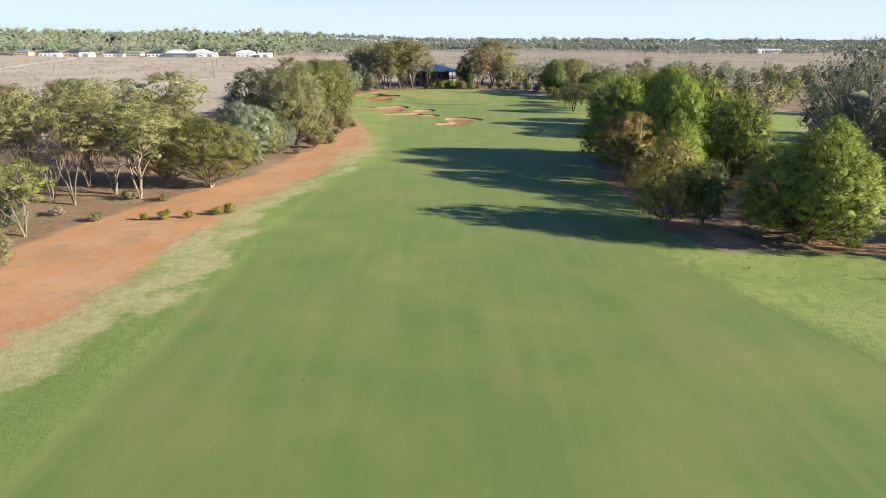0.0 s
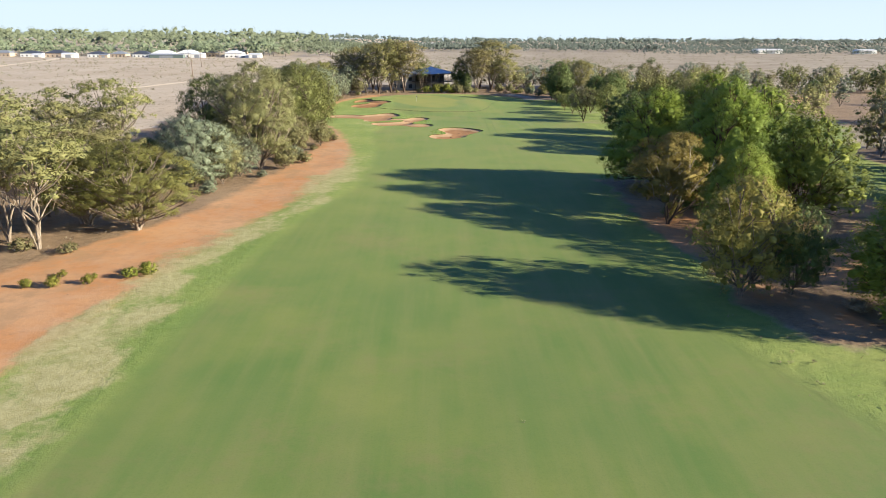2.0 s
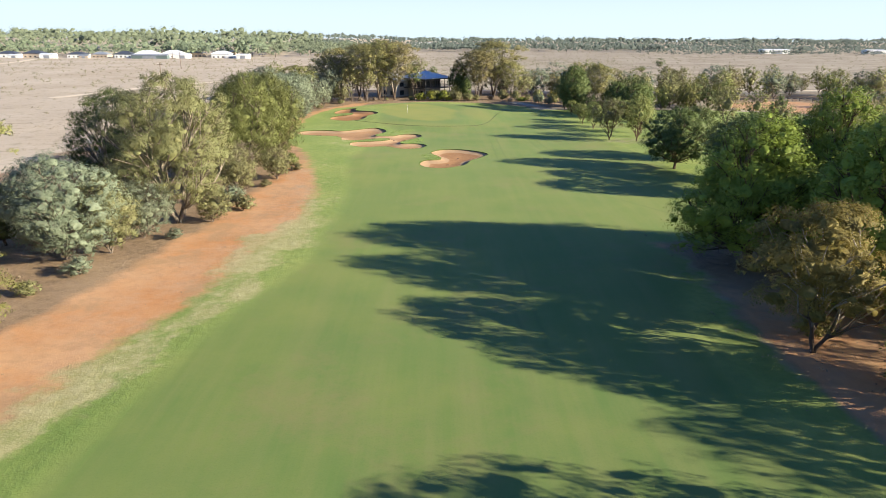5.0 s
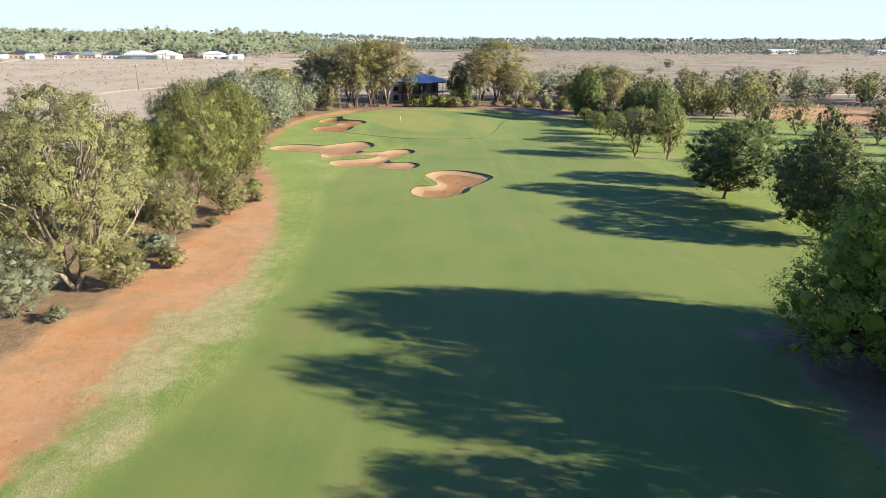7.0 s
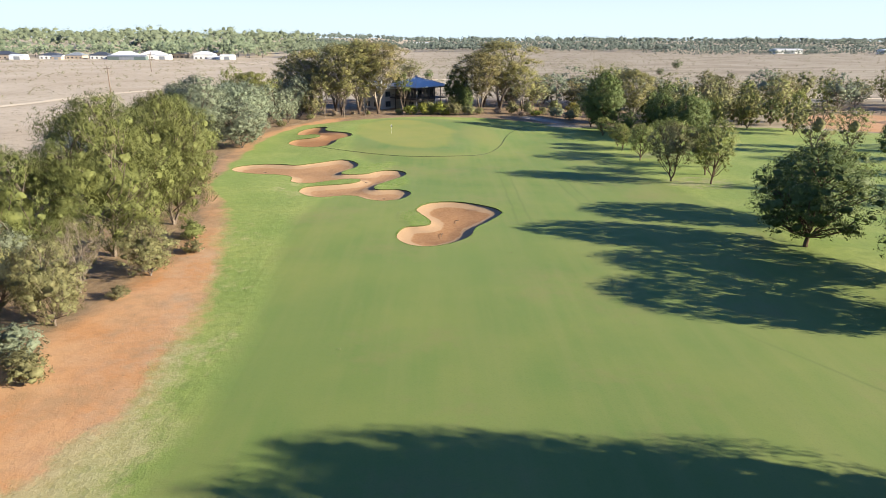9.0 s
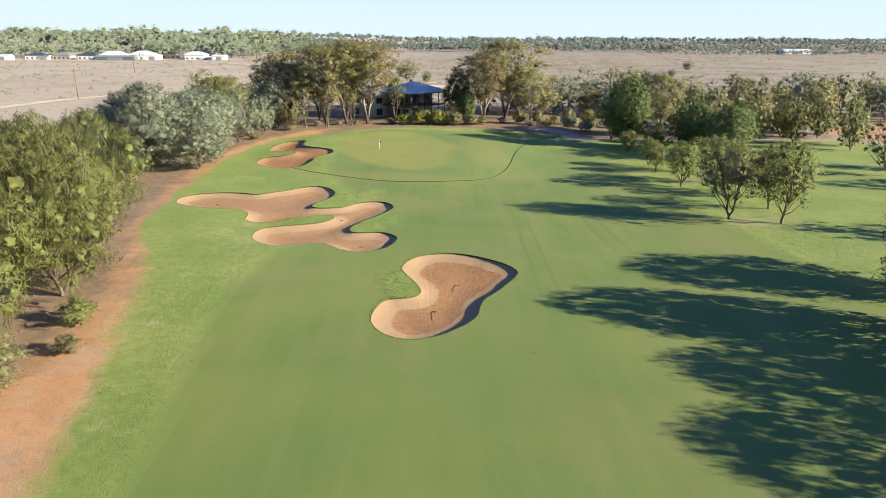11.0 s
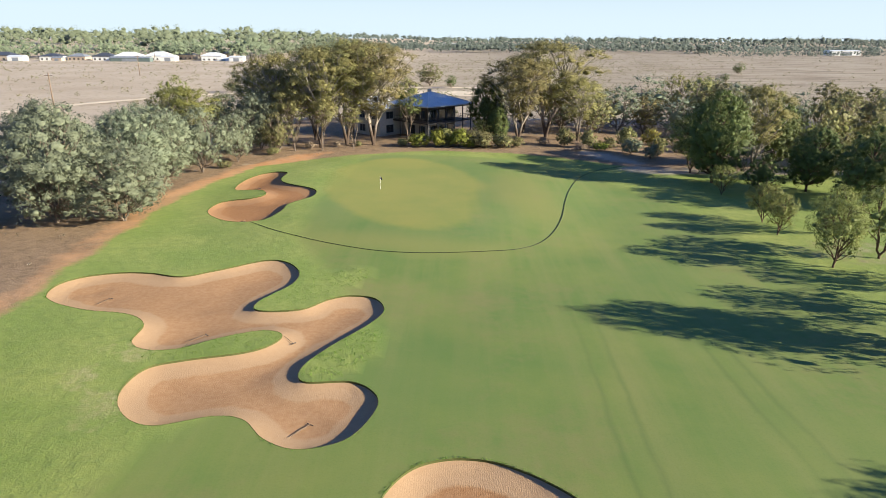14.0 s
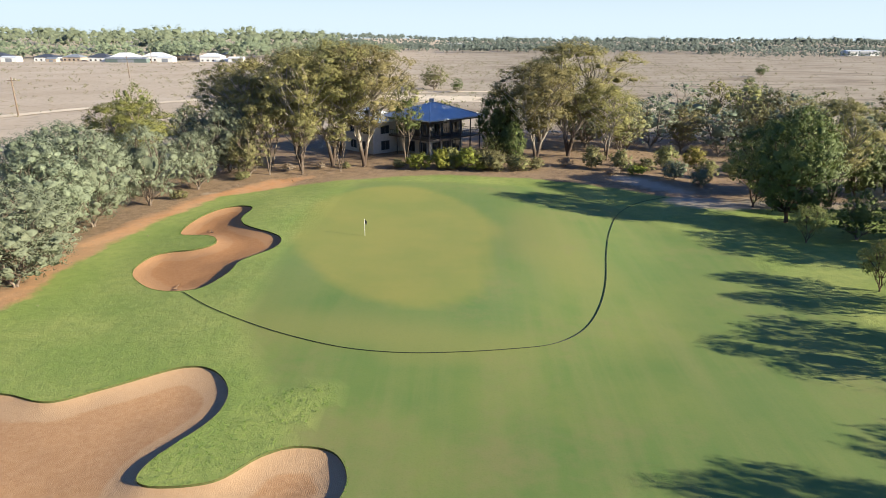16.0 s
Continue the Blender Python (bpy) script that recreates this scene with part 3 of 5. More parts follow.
def build_bunker(poly, label, sand_mat):
    thing = tagged(new("bunker"), label, "bunker", "bunkers before the green")
    lo, hi = poly.min(0), poly.max(0)
    gx, gy = np.meshgrid(np.arange(lo[0], hi[0], 0.42), np.arange(lo[1], hi[1], 0.42))
    gx, gy = gx.ravel() + 0.011, gy.ravel() + 0.013
    keep = inside(poly, gx, gy)
    gx, gy = gx[keep], gy[keep]
    d = rim_distance(poly, gx, gy)
    gx, gy, d = gx[d > 0.22], gy[d > 0.22], d[d > 0.22]
    n = len(poly)
    x, y = np.concatenate((poly[:, 0], gx)), np.concatenate((poly[:, 1], gy))
    d = np.concatenate((np.zeros(n), d))
    z = height(x, y) - sand_depth(d) + (vnoise(x, y, 2.2, 41) - 0.5) * 0.1 * np.minimum(1, d)
    _, _, fs, origin = delaunay_2d_cdt([Vector((float(a), float(b))) for a, b in zip(x, y)], [(k, (k + 1) % n) for k in range(n)], [], 1, 1e-5)[:4]
    faces = [tuple(origin[k][0] for k in f) for f in fs]
    sand = link_mesh("sand", np.column_stack((x, y, z)), faces, sand_mat, thing, True)
    layer = sand.data.attributes.new("rim", "FLOAT_COLOR", "POINT")
    band = 1 - smooth(0.9, 2.6, d)
    layer.data.foreach_set("color", np.column_stack((band, band, band, np.ones(len(band)))).astype(np.float32).ravel())
    top = height(poly[:, 0], poly[:, 1])
    ring = np.vstack((np.column_stack((poly, top + 0.02)), np.column_stack((poly, top - 0.22))))
    link_mesh("turf_edge", ring, [(k, (k + 1) % n, n + (k + 1) % n, n + k) for k in range(n)], LIP, thing, True)


build_bunker(FRONT_BUNKER, "raked red sand bunker with pale dry rim in the fairway", RAKED_SAND)
build_bunker(LONG_BUNKER, "long lobed red sand bunker with grass fingers reaching in", SAND)
build_bunker(GREEN_BUNKER, "orange sand bunker curving beside the raised green", ORANGE_SAND)


# ---- trees ----
def tube(verts, faces, pts, radii, sides=6, joint=None):
    """Adds a tapered tube along the points; joined to vertex number `joint` where given. Returns its first vertex."""
    pts = np.array(pts, float)
    s = len(verts)
    if joint is not None:
        faces.append((joint, s, s + 1))
    for k, (p, r) in enumerate(zip(pts, radii)):
        d = pts[min(k + 1, len(pts) - 1)] - pts[max(k - 1, 0)]
        d = d / (np.linalg.norm(d) + 1e-9)
        u = np.cross(d, (0.31, 0.95, 0.05))
        u /= np.linalg.norm(u)
        v = np.cross(d, u)
        for a in range(sides):
            w = 2 * math.pi * a / sides
            verts.append(p + r * (math.cos(w) * u + math.sin(w) * v))
    for k in range(len(pts) - 1):
        for a in range(sides):
            b = (a + 1) % sides
            faces.append((s + k * sides + a, s + k * sides + b, s + (k + 1) * sides + b, s + (k + 1) * sides + a))
    return s


def unit_ball(divisions):
    bm = bmesh.new()
    bmesh.ops.create_icosphere(bm, subdivisions=divisions, radius=1)
    v = np.array([tuple(p.co) for p in bm.verts])
    f = np.array([[p.index for p in q.verts] for q in bm.faces])
    bm.free()
    return v, f


BALLS = {k: unit_ball(k) for k in (1, 2, 3)}


def unit(v):
    return v / (np.linalg.norm(v, axis=-1, keepdims=True) + 1e-9)


def leaves_mesh(name, rng, blobs, count, size, slim, droop, outward, material, lift=0.0, core=0.0, fine=1, knobs=9, centre=None, even=0.0, bare=0, hull=0.8):
    """Clumps (x, y, z, radius, flatness), each a lumpy inner mass with knobs of small single blades round it (none on the last `bare` clumps)."""
    b = np.array(blobs, float)
    n = len(b)
    w = b[:, 3] ** 2 * (np.arange(n) < n - bare)
    pick = rng.choice(n, count, p=w / w.sum())
    knob = rng.normal(size=(n, knobs, 3))
    knob[:, :, 2] += lift
    knob = unit(knob)
    which = rng.integers(0, knobs, count)
    k = knob[pick, which]
    d = unit(rng.normal(size=(count, 3)) + 0.8 * k)
    reach = 0.48 + 0.14 * np.sin(which * 2.4 + pick)
    u = rng.random(count)[:, None] ** 0.5
    off = (k * 0.62 + d * (reach[:, None] * u)) * b[pick, 3:4]
    out = unit(off)
    off[:, 2] *= b[pick, 4]
    pos = b[pick, :3] + off
    nor = unit(0.6 * d + 0.4 * out)
    nor = unit(nor * outward + rng.normal(size=(count, 3)) * (1 - outward) * 0.8 + np.array((0, 0, 0.2 * outward)))
    nor = unit(nor + even * np.array((0.6, -0.5, 0.7)))
    ax = rng.normal(size=(count, 3))
    ax[:, 2] -= droop
    ax = unit(ax - nor * (ax * nor).sum(1)[:, None])
    side = np.cross(nor, ax)
    ln = size * (0.6 + 0.8 * rng.random(count))[:, None]
    wd = ln * slim
    v = np.stack((pos - ax * ln * 0.5 + side * wd * 0.5, pos - ax * ln * 0.4 - side * wd * 0.5, pos + ax * ln * 0.5), 1).reshape(-1, 3)
    # blades of one knob catch the light together
    soft = unit(0.2 * d + 0.4 * out + 0.3 * nor)
    if centre is not None:
        soft = unit(soft + hull * unit((pos - np.array(centre[:3])) / np.array(centre[3:])))
    soft = np.repeat(unit(soft + even * np.array((0.6, -0.5, 0.7))), 3, axis=0)
    loops, starts = np.arange(3 * count, dtype=np.int32), np.arange(0, 3 * count, 3, dtype=np.int32)
    if core:
        bv, bf = BALLS[fine]
        m = len(bv)
        near = np.einsum("vk,nsk->nvs", bv, knob).max(2)[:, :, None]
        scale = core * (0.68 + 0.34 * np.clip(near, 0, 1) ** 8) * (0.7 + 0.6 * rng.random((n, m, 1)))
        cv = bv[None] * scale * b[:, None, 3:4]
        cv[:, :, 2] *= b[:, None, 4]
        cv = (cv + b[:, None, :3]).reshape(-1, 3)
        cn = unit(np.repeat(bv[None], n, 0) + rng.normal(size=(n, m, 3)) * 0.6 + even * np.array((0.6, -0.5, 0.7))).reshape(-1, 3)
        if centre is not None:
            cn = unit(cn + hull * unit((cv - np.array(centre[:3])) / np.array(centre[3:])))
        cf = (bf[None] + (np.arange(n) * m)[:, None, None] + len(v)).reshape(-1).astype(np.int32)
        starts = np.concatenate((starts, 3 * count + np.arange(0, len(cf), 3, dtype=np.int32)))
        loops, v, soft = np.concatenate((loops, cf)), np.vstack((v, cv)), np.vstack((soft, cn))
    me = bpy.data.meshes.new(name)
    me.vertices.add(len(v))
    me.vertices.foreach_set("co", v.astype(np.float32).ravel())
    me.loops.add(len(loops))
    me.loops.foreach_set("vertex_index", loops)
    me.polygons.add(len(starts))
    me.polygons.foreach_set("loop_start", starts.astype(np.int32))
    me.polygons.foreach_set("use_smooth", np.ones(len(starts), bool))
    me.materials.append(material)
    me.update(calc_edges=True)
    me.normals_split_custom_set_from_vertices(soft.astype(np.float32))
    return me


# kind: height, width, crown base (part of height), clumps, clump radius, flatness, leaves, leaf size, slimness, droop, outward, lift, stems, trunk radius, leaf, bark, form, inner mass
KINDS = {
    "gum_tree": (20, 15, 0.26, 105, 1.75, 0.66, 34000, 0.25, 0.36, 1.2, 0.8, 0.7, 2, 0.24, "gum", "white", "vase", 0.3),
    "spreading_gum": (18.5, 18.5, 0.14, 150, 1.7, 0.75, 90000, 0.21, 0.36, 1.1, 0.8, 0.6, 4, 0.32, "gum", "pale", "round", 0.2),
    "olive_gum": (14, 12, 0.38, 60, 1.45, 0.56, 18000, 0.25, 0.36, 1.0, 0.8, 0.7, 3, 0.16, "olive", "pale", "flat", 0.28),
    "sparse_gum": (12, 9, 0.42, 32, 1.2, 0.58, 7500, 0.25, 0.34, 0.9, 0.75, 0.6, 3, 0.12, "olive", "grey", "flat", 0.36),
    "grey_wattle": (14, 14, 0.05, 150, 1.7, 0.85, 40000, 0.22, 0.42, 0.4, 0.8, 0.6, 3, 0.18, "grey", "grey", "round", 0.34),
    "she_oak": (16, 12, 0.03, 120, 1.6, 1.1, 40000, 0.44, 0.11, 1.8, 0.6, 0.3, 3, 0.18, "feather", "grey", "round", 0.24),
    "pine_tree": (18, 14, 0.03, 170, 1.75, 1.15, 64000, 0.235, 0.36, -0.5, 0.78, 0.5, 2, 0.28, "pine", "brown", "dome", 0.28),
    "golden_gum": (12.5, 13, 0.2, 60, 1.6, 0.75, 30000, 0.21, 0.42, 0.5, 0.8, 0.8, 3, 0.2, "gold", "white", "round", 0.36),
    "olive_tree": (11, 12, 0.08, 90, 1.5, 0.85, 18000, 0.22, 0.36, 0.9, 0.78, 0.5, 3, 0.18, "scrub", "grey", "round", 0.3),
    "dark_tree": (12, 12.5, 0.08, 120, 1.6, 0.8, 32000, 0.255, 0.4, 0.5, 0.78, 0.5, 1, 0.22, "dark", "brown", "round", 0.34),
    "young_tree": (7.5, 8, 0.2, 54, 1.1, 0.8, 9500, 0.2, 0.36, 0.3, 0.75, 0.5, 2, 0.11, "young", "brown", "round", 0.26),
    "bare_tree": (12, 10, 0.2, 30, 1.5, 0.8, 5200, 0.6, 0.03, -0.5, 0.10, 0.4, 5, 0.12, "bare", "pale", "vase", 0.0),
    "belt_tree": (12, 9, 0.08, 48, 1.55, 0.75, 9500, 0.27, 0.38, 0.5, 0.78, 0.6, 2, 0.15, "gum", "pale", "round", 0.36),
    "belt_bush_tree": (9, 11, 0.02, 52, 1.65, 0.78, 9500, 0.27, 0.4, 0.3, 0.8, 0.6, 2, 0.14, "lime", "brown", "round", 0.4),
    "shrub": (2.4, 3.4, 0.0, 22, 0.7, 0.85, 2800, 0.15, 0.36, 0.1, 0.7, 0.4, 4, 0.04, "scrub", "grey", "round", 0.42),
}
MESHES = {}


def tree_meshes(kind, variant, leaf="", share=1.0):
    key = (kind, variant, leaf, share)
    if key in MESHES:
        return MESHES[key]
    H, W, base, n, r, flat, count, size, slim, droop, outward, lift, stems, tr, leaf0, bark, form, core = KINDS[kind]
    rng = np.random.default_rng(sum(map(ord, kind)) * 7 + variant * 101)
    lean = rng.normal(size=2) * 0.03 * H
    zc, rz, rxy = H * (1 + base) / 2, H * (1 - base) / 2, W / 2
    blobs, tries = [], 0
    while len(blobs) < n and tries < 6000:
        tries += 1
        rad = r * (0.5 + 0.95 * rng.random())
        f = rng.random() ** (0.7 if form in ("vase", "flat") else 1.0)
        low, bend, power = {"vase": (0.45, 0.62, 2.4), "flat": (0.62, 0.5, 3.2), "round": (0.68, 0.4, 2.4), "dome": (0.88, 0.2, 2.0)}[form]
        wide = (low + (1 - low) * min(1, f / bend)) * max(0.02, 1 - (max(0, f - bend) / (1 - bend)) ** power) ** 0.55
        side = 2 * math.pi * rng.random()
        wide *= 1 + 0.16 * math.sin(2 * side + variant) + 0.1 * math.sin(3 * side + 2 * variant)
        k = (0.2 + 0.8 * rng.random() ** (0.5 if form in ("vase", "flat") else 0.26)) * max(0.3, rxy * wide - rad * 0.8)
        p = np.array((math.cos(side) * k, math.sin(side) * k, (2 * f - 1) * max(0.2, rz - rad * flat * 0.9)))
        q = np.array((p[0] + lean[0] * f, p[1] + lean[1] * f, p[2] + zc))
        if any(np.linalg.norm(q - o[:3]) < 0.36 * (rad + o[3]) * (1 - tries / 9000) for o in blobs):
            continue
        blobs.append(np.array((*q, rad, flat)))
    # stems, limbs to each clump, twigs within
    verts, faces = [], []
    fork = H * max(0.1, base * 0.55, 0.2 if kind == "gum_tree" else 0)
    tips = []
    for s in range(stems):
        a = 2 * math.pi * (s + rng.random() * 0.5) / stems
        spread = (0.05 if stems == 1 else 0.16) * W
        foot = np.array((math.cos(a), math.sin(a), 0)) * (0.0 if stems < 3 else tr * 0.7)
        top = np.array((math.cos(a) * spread + lean[0], math.sin(a) * spread + lean[1], zc + rz * 0.35))
        mid = foot * 1.2 + np.array((0, 0, fork)) + np.array((math.cos(a), math.sin(a), 0)) * spread * 0.25
        path = [foot - np.array((0, 0, 0.4)), foot + np.array((0, 0, 0.35)), mid]
        for k in range(1, 6):
            t = k / 5
            path.append(mid + (top - mid) * t + rng.normal(size=3) * np.array((1, 1, 0.2)) * 0.022 * H * (1 - t * 0.4))
        thick = tr * (1.0 if stems < 3 else 0.72)
        first = tube(verts, faces, path, [thick * 1.5, thick * 1.1] + [thick * (1 - 0.8 * k / 5) for k in range(6)], 7, 0 if s else None)
        tips.append((path, first))
    for o in blobs if n < 50 else blobs[::2]:
        path, first = min(tips, key=lambda q: np.linalg.norm(q[0][4][:2] - o[:2]) + rng.random() * 0.1 * W)
        k = int(np.argmin([abs(p[2] - (o[2] - 0.22 * H - 0.25 * np.linalg.norm(o[:2] - p[:2]))) for p in path[2:]])) + 2
        a, b = np.array(path[k]), o[:3]
        sag = np.array((0, 0, -0.05 * np.linalg.norm(b - a)))
        pts = [a + (b - a) * t + sag * math.sin(math.pi * t) + rng.normal(size=3) * 0.04 * np.linalg.norm(b - a) * (0 < t < 1) for t in (0, 0.35, 0.7, 1)]
        r0 = min(tr * 0.5, 0.026 * np.linalg.norm(b - a) + 0.035)
        ring = 5 if share > 0.3 else 3
        limb = tube(verts, faces, pts, [r0, r0 * 0.75, r0 * 0.5, r0 * 0.28], ring, first + 7 * k)
        for _ in range(3 if share > 0.9 and kind != "shrub" else 0):
            e = b + rng.normal(size=3) * o[3] * 0.5
            tube(verts, faces, [pts[2], (pts[2] + e) / 2 + rng.normal(size=3) * 0.08, e], [r0 * 0.4, r0 * 0.28, r0 * 0.12], 4, limb + 2 * ring)
    wood = bpy.data.meshes.new("trunk")
    wood.from_pydata([tuple(v) for v in verts], [], faces)
    wood.materials.append(BARK[bark])
    wood.polygons.foreach_set("use_smooth", [True] * len(wood.polygons))
    wood.update()
    # hidden leafless ball, added inside the crown so its shadow is solid
    extra = [np.array((lean[0] * 0.5, lean[1] * 0.5, zc - 0.12 * rz, (0.52 if kind in ("pine_tree", "dark_tree", "golden_gum", "olive_tree") else 0.4) / core * min(rxy, rz), 0.8 * max(1, rz / rxy))) ] if form in ("dome", "round") and kind != "bare_tree" else []
    crown = leaves_mesh("crown", rng, blobs + extra, int(count * share), size * share ** -0.2, slim, droop, outward, LEAF[leaf or leaf0], lift, core, 2 if share > 0.3 else 1, 9, (lean[0] * 0.5, lean[1] * 0.5, zc - 0.35 * rz, rxy, rxy, rz), 0.0, len(extra), 1.15 if kind in ("pine_tree", "dark_tree") else 0.8)
    MESHES[key] = wood, crown
    return MESHES[key]


def tree(kind, x, y, tall, wide, label, variant=0, turn=None, group="", leaf="", name="", category="tree"):
    """Plants a tree of that height and crown width on the ground."""
    away = max(1.4 * abs(x - 2), y - 200, 40)
    near_house = abs(x) < 62 and 270 < y < 320
    share = 1.0 if away < 58 or kind == "shrub" and near_house else 0.65 if near_house else 0.5 if away < 90 else 0.18
    wood, crown = tree_meshes(kind, variant, leaf, share)
    H, W = KINDS[kind][:2]
    base = name or kind
    thing = tagged(new(base), label, category, group)
    rz = random.uniform(0, 360) if turn is None else turn
    thing.matrix_basis = pose(x, y, float(height(x, y)) - 0.03, 0, 0, rz) @ Matrix.Diagonal((wide / W, wide / W, tall / H, 1))
    for part_name, me in (("trunk", wood), ("crown", crown)):
        ob = new(part_name, me)
        ob.parent = thing
    return thing


# dry woodland along the red path
WOODLAND = "trees of the dry woodland"
for kind, x, y, tall, wide, v in (
        ("olive_gum", -45.3, 93.5, 13.2, 14, 0), ("sparse_gum", -53.1, 89.6, 12.5, 9.5, 0), ("olive_gum", -50.3, 96, 13, 11, 1),
        ("olive_gum", -57, 101, 14.5, 12, 2), ("sparse_gum", -60.5, 92, 13, 9, 1), ("sparse_gum", -66, 99, 13.5, 10, 2),
        ("olive_gum", -62, 112, 15, 13, 0), ("olive_gum", -72, 108, 14, 12, 1), ("sparse_gum", -70, 86, 12.5, 9, 0),
        ("olive_gum", -79, 118, 14.5, 13, 2), ("sparse_gum", -82, 98, 13, 10, 1), ("olive_gum", -90, 112, 14, 12, 0),
        ("sparse_gum", -61, 78, 11, 8, 2), ("olive_gum", -74, 130, 14, 12, 1), ("olive_gum", -95, 130, 14, 13, 2),
        ("sparse_gum", -52, 107, 12, 9, 1), ("olive_gum", -104, 118, 13, 12, 0), ("sparse_gum", -58, 122, 13, 9, 0), ("olive_gum", -46, 104, 12, 12, 2), ("olive_gum", -66, 92, 12.5, 12, 1), ("olive_gum", -87, 124, 14, 13, 1), ("olive_gum", -68, 122, 15, 13, 2),
        ("olive_gum", -84, 104, 13.5, 12, 1), ("olive_gum", -47, 115, 12, 11, 0), ("olive_gum", -78, 92, 12, 12, 2), ("olive_gum", -98, 104, 13, 12, 1), ("olive_gum", -110, 128, 13, 13, 2), ("olive_gum", -64, 134, 14, 13, 0), ("olive_gum", -92, 92, 12, 12, 0)):
    tree(kind, x, y, tall * 1.1, wide * 1.2, "olive-leaved gum with pale branching stems on leaf litter" if kind == "olive_gum" else "thin-crowned gum with bare grey stems on leaf litter", v, None, WOODLAND)
tree("spreading_gum", -37.6, 101.5, 11.5, 15.5, "low broad olive gum beside the red path", 1, None, WOODLAND, "lime")
tree("spreading_gum", -44.5, 103, 11.5, 12, "low broad olive gum on leaf litter", 0, None, WOODLAND, "lime")
tree("olive_gum", -50.7, 74.2, 9.6, 10, "leaning gum with pale trunk at the dirt edge", 2, None, WOODLAND, "lime")
tree("grey_wattle", -55, 77, 7.5, 8, "grey-green wattle among the gums", 0, None, WOODLAND)
tree("olive_tree", -46.5, 62, 5.8, 6.5, "low olive bush-like tree at the dirt edge", 0, None, WOODLAND)
tree("bare_tree", -66, 118, 14.5, 12, "leafless pale-twigged tree among the gums", 0, None, WOODLAND)
for x, y, tall, wide in ((-57, 91, 12, 9), (-63, 97, 13, 10), (-70, 94, 12, 10), (-60, 106, 13, 10), (-75, 102, 12, 9), (-84, 112, 12, 10)):
    tree("bare_tree", x, y, tall, wide, "leafless pinkish-grey twiggy tree among the gums", int(x) % 3, None, WOODLAND)
tree("bare_tree", -57, 84, 10, 8, "leafless pale-twigged tree over leaf litter", 1, None, WOODLAND)
tree("olive_gum", -55, 134.5, 16.8, 15, "tall olive gum with many bare white branches", 0, None, WOODLAND)
tree("dark_tree", -49, 131, 7.5, 9, "dark brown-leaved tree in the shade", 1, None, WOODLAND)
ROW = "trees along the red path"
tree("grey_wattle", -39.3, 126.2, 12, 13.5, "dense blue-grey wattle at the path", 0, None, ROW)
tree("olive_tree", -35.6, 128.5, 9.5, 9, "olive-grey tree with low branches at the path", 1, None, ROW)
tree("spreading_gum", -32.8, 141.2, 19.6, 20, "large spreading gum with pale forking limbs", 0, 40, ROW, "scrub")
tree("spreading_gum", -44, 150, 17, 15, "large gum with a dark green crown", 1, None, ROW, "dark")
tree("grey_wattle", -34.5, 134.6, 7.8, 8, "small blue-grey wattle at the path", 1, None, ROW)
tree("olive_tree", -28.5, 141.5, 5.0, 6, "grey low growth under the gum", 0, None, ROW)
tree("bare_tree", -31.3, 164.5, 7.6, 6.5, "small twiggy pinkish-grey tree on bare dirt", 0, None, ROW)
tree("olive_tree", -29.5, 157, 8, 8, "low grey-green tree at the path", 1, None, ROW)
tree("grey_wattle", -36, 160, 9, 8, "grey-green wattle behind the gum", 1, None, ROW)
tree("she_oak", -33.0, 175, 18.2, 17, "soft feathery she-oak with drooping foliage", 0, None, ROW)
tree("she_oak", -31.0, 187, 17.2, 14, "soft feathery she-oak at the path", 1, None, ROW)
tree("she_oak", -38, 168, 14, 12, "soft feathery she-oak behind its neighbours", 1, None, ROW)
tree("she_oak", -38.2, 208.5, 15.4, 11.5, "soft feathery she-oak at the path bend", 0, None, ROW)
tree("she_oak", -42.5, 200, 14.5, 11, "soft feathery she-oak behind the bend", 1, None, ROW)
tree("she_oak", -37, 192, 13.5, 9.5, "soft feathery she-oak in the row", 0, None, ROW)
tree("olive_tree", -26.5, 169, 6, 7, "low scrubby tree under the she-oaks", 1, None, ROW)
tree("grey_wattle", -39.5, 247.5, 10.8, 14, "round blue-grey wattle by the green", 0, None, ROW)
tree("grey_wattle", -47.7, 246.5, 16, 16.5, "large blue-grey wattle behind the path", 1, None, ROW)
tree("grey_wattle", -53, 254, 14.5, 14, "large blue-grey wattle on bare ground", 0, None, ROW)
tree("grey_wattle", -45, 260, 13, 13, "blue-grey wattle in the row", 1, None, ROW)
tree("grey_wattle", -57, 243, 11, 11, "blue-grey wattle in the row", 0, None, ROW)
tree("grey_wattle", -43.5, 268, 13.5, 13.5, "grey-olive tree in the row", 0, None, ROW, "grey")
tree("olive_gum", -46.4, 285, 14.5, 13.5, "olive green tree in the row", 1, None, ROW, "lime")
tree("grey_wattle", -50, 273, 13, 13, "grey-green wattle in the row", 1, None, ROW)
tree("olive_tree", -41.5, 279, 12, 12, "grey-olive tree with thin stems", 1, None, ROW, "grey")
tree("grey_wattle", -36.8, 298.5, 12.2, 10.5, "upright grey-green wattle by the house garden", 0, None, ROW)
tree("olive_tree", -44, 300, 12, 12, "grey-olive tree by the house garden", 0, None, ROW, "grey")
tree("young_tree", -62, 318, 15, 13, "bright green rounded tree beyond the row", 0, None, ROW)
tree("olive_gum", -52, 297, 12, 12, "olive gum in the row", 2, None, ROW)
tree("olive_tree", -38.5, 289, 9.5, 9, "grey-olive tree with thin stems", 0, None, ROW, "grey")
tree("grey_wattle", -48.5, 291, 13, 12, "grey-green wattle in the row", 0, None, ROW)
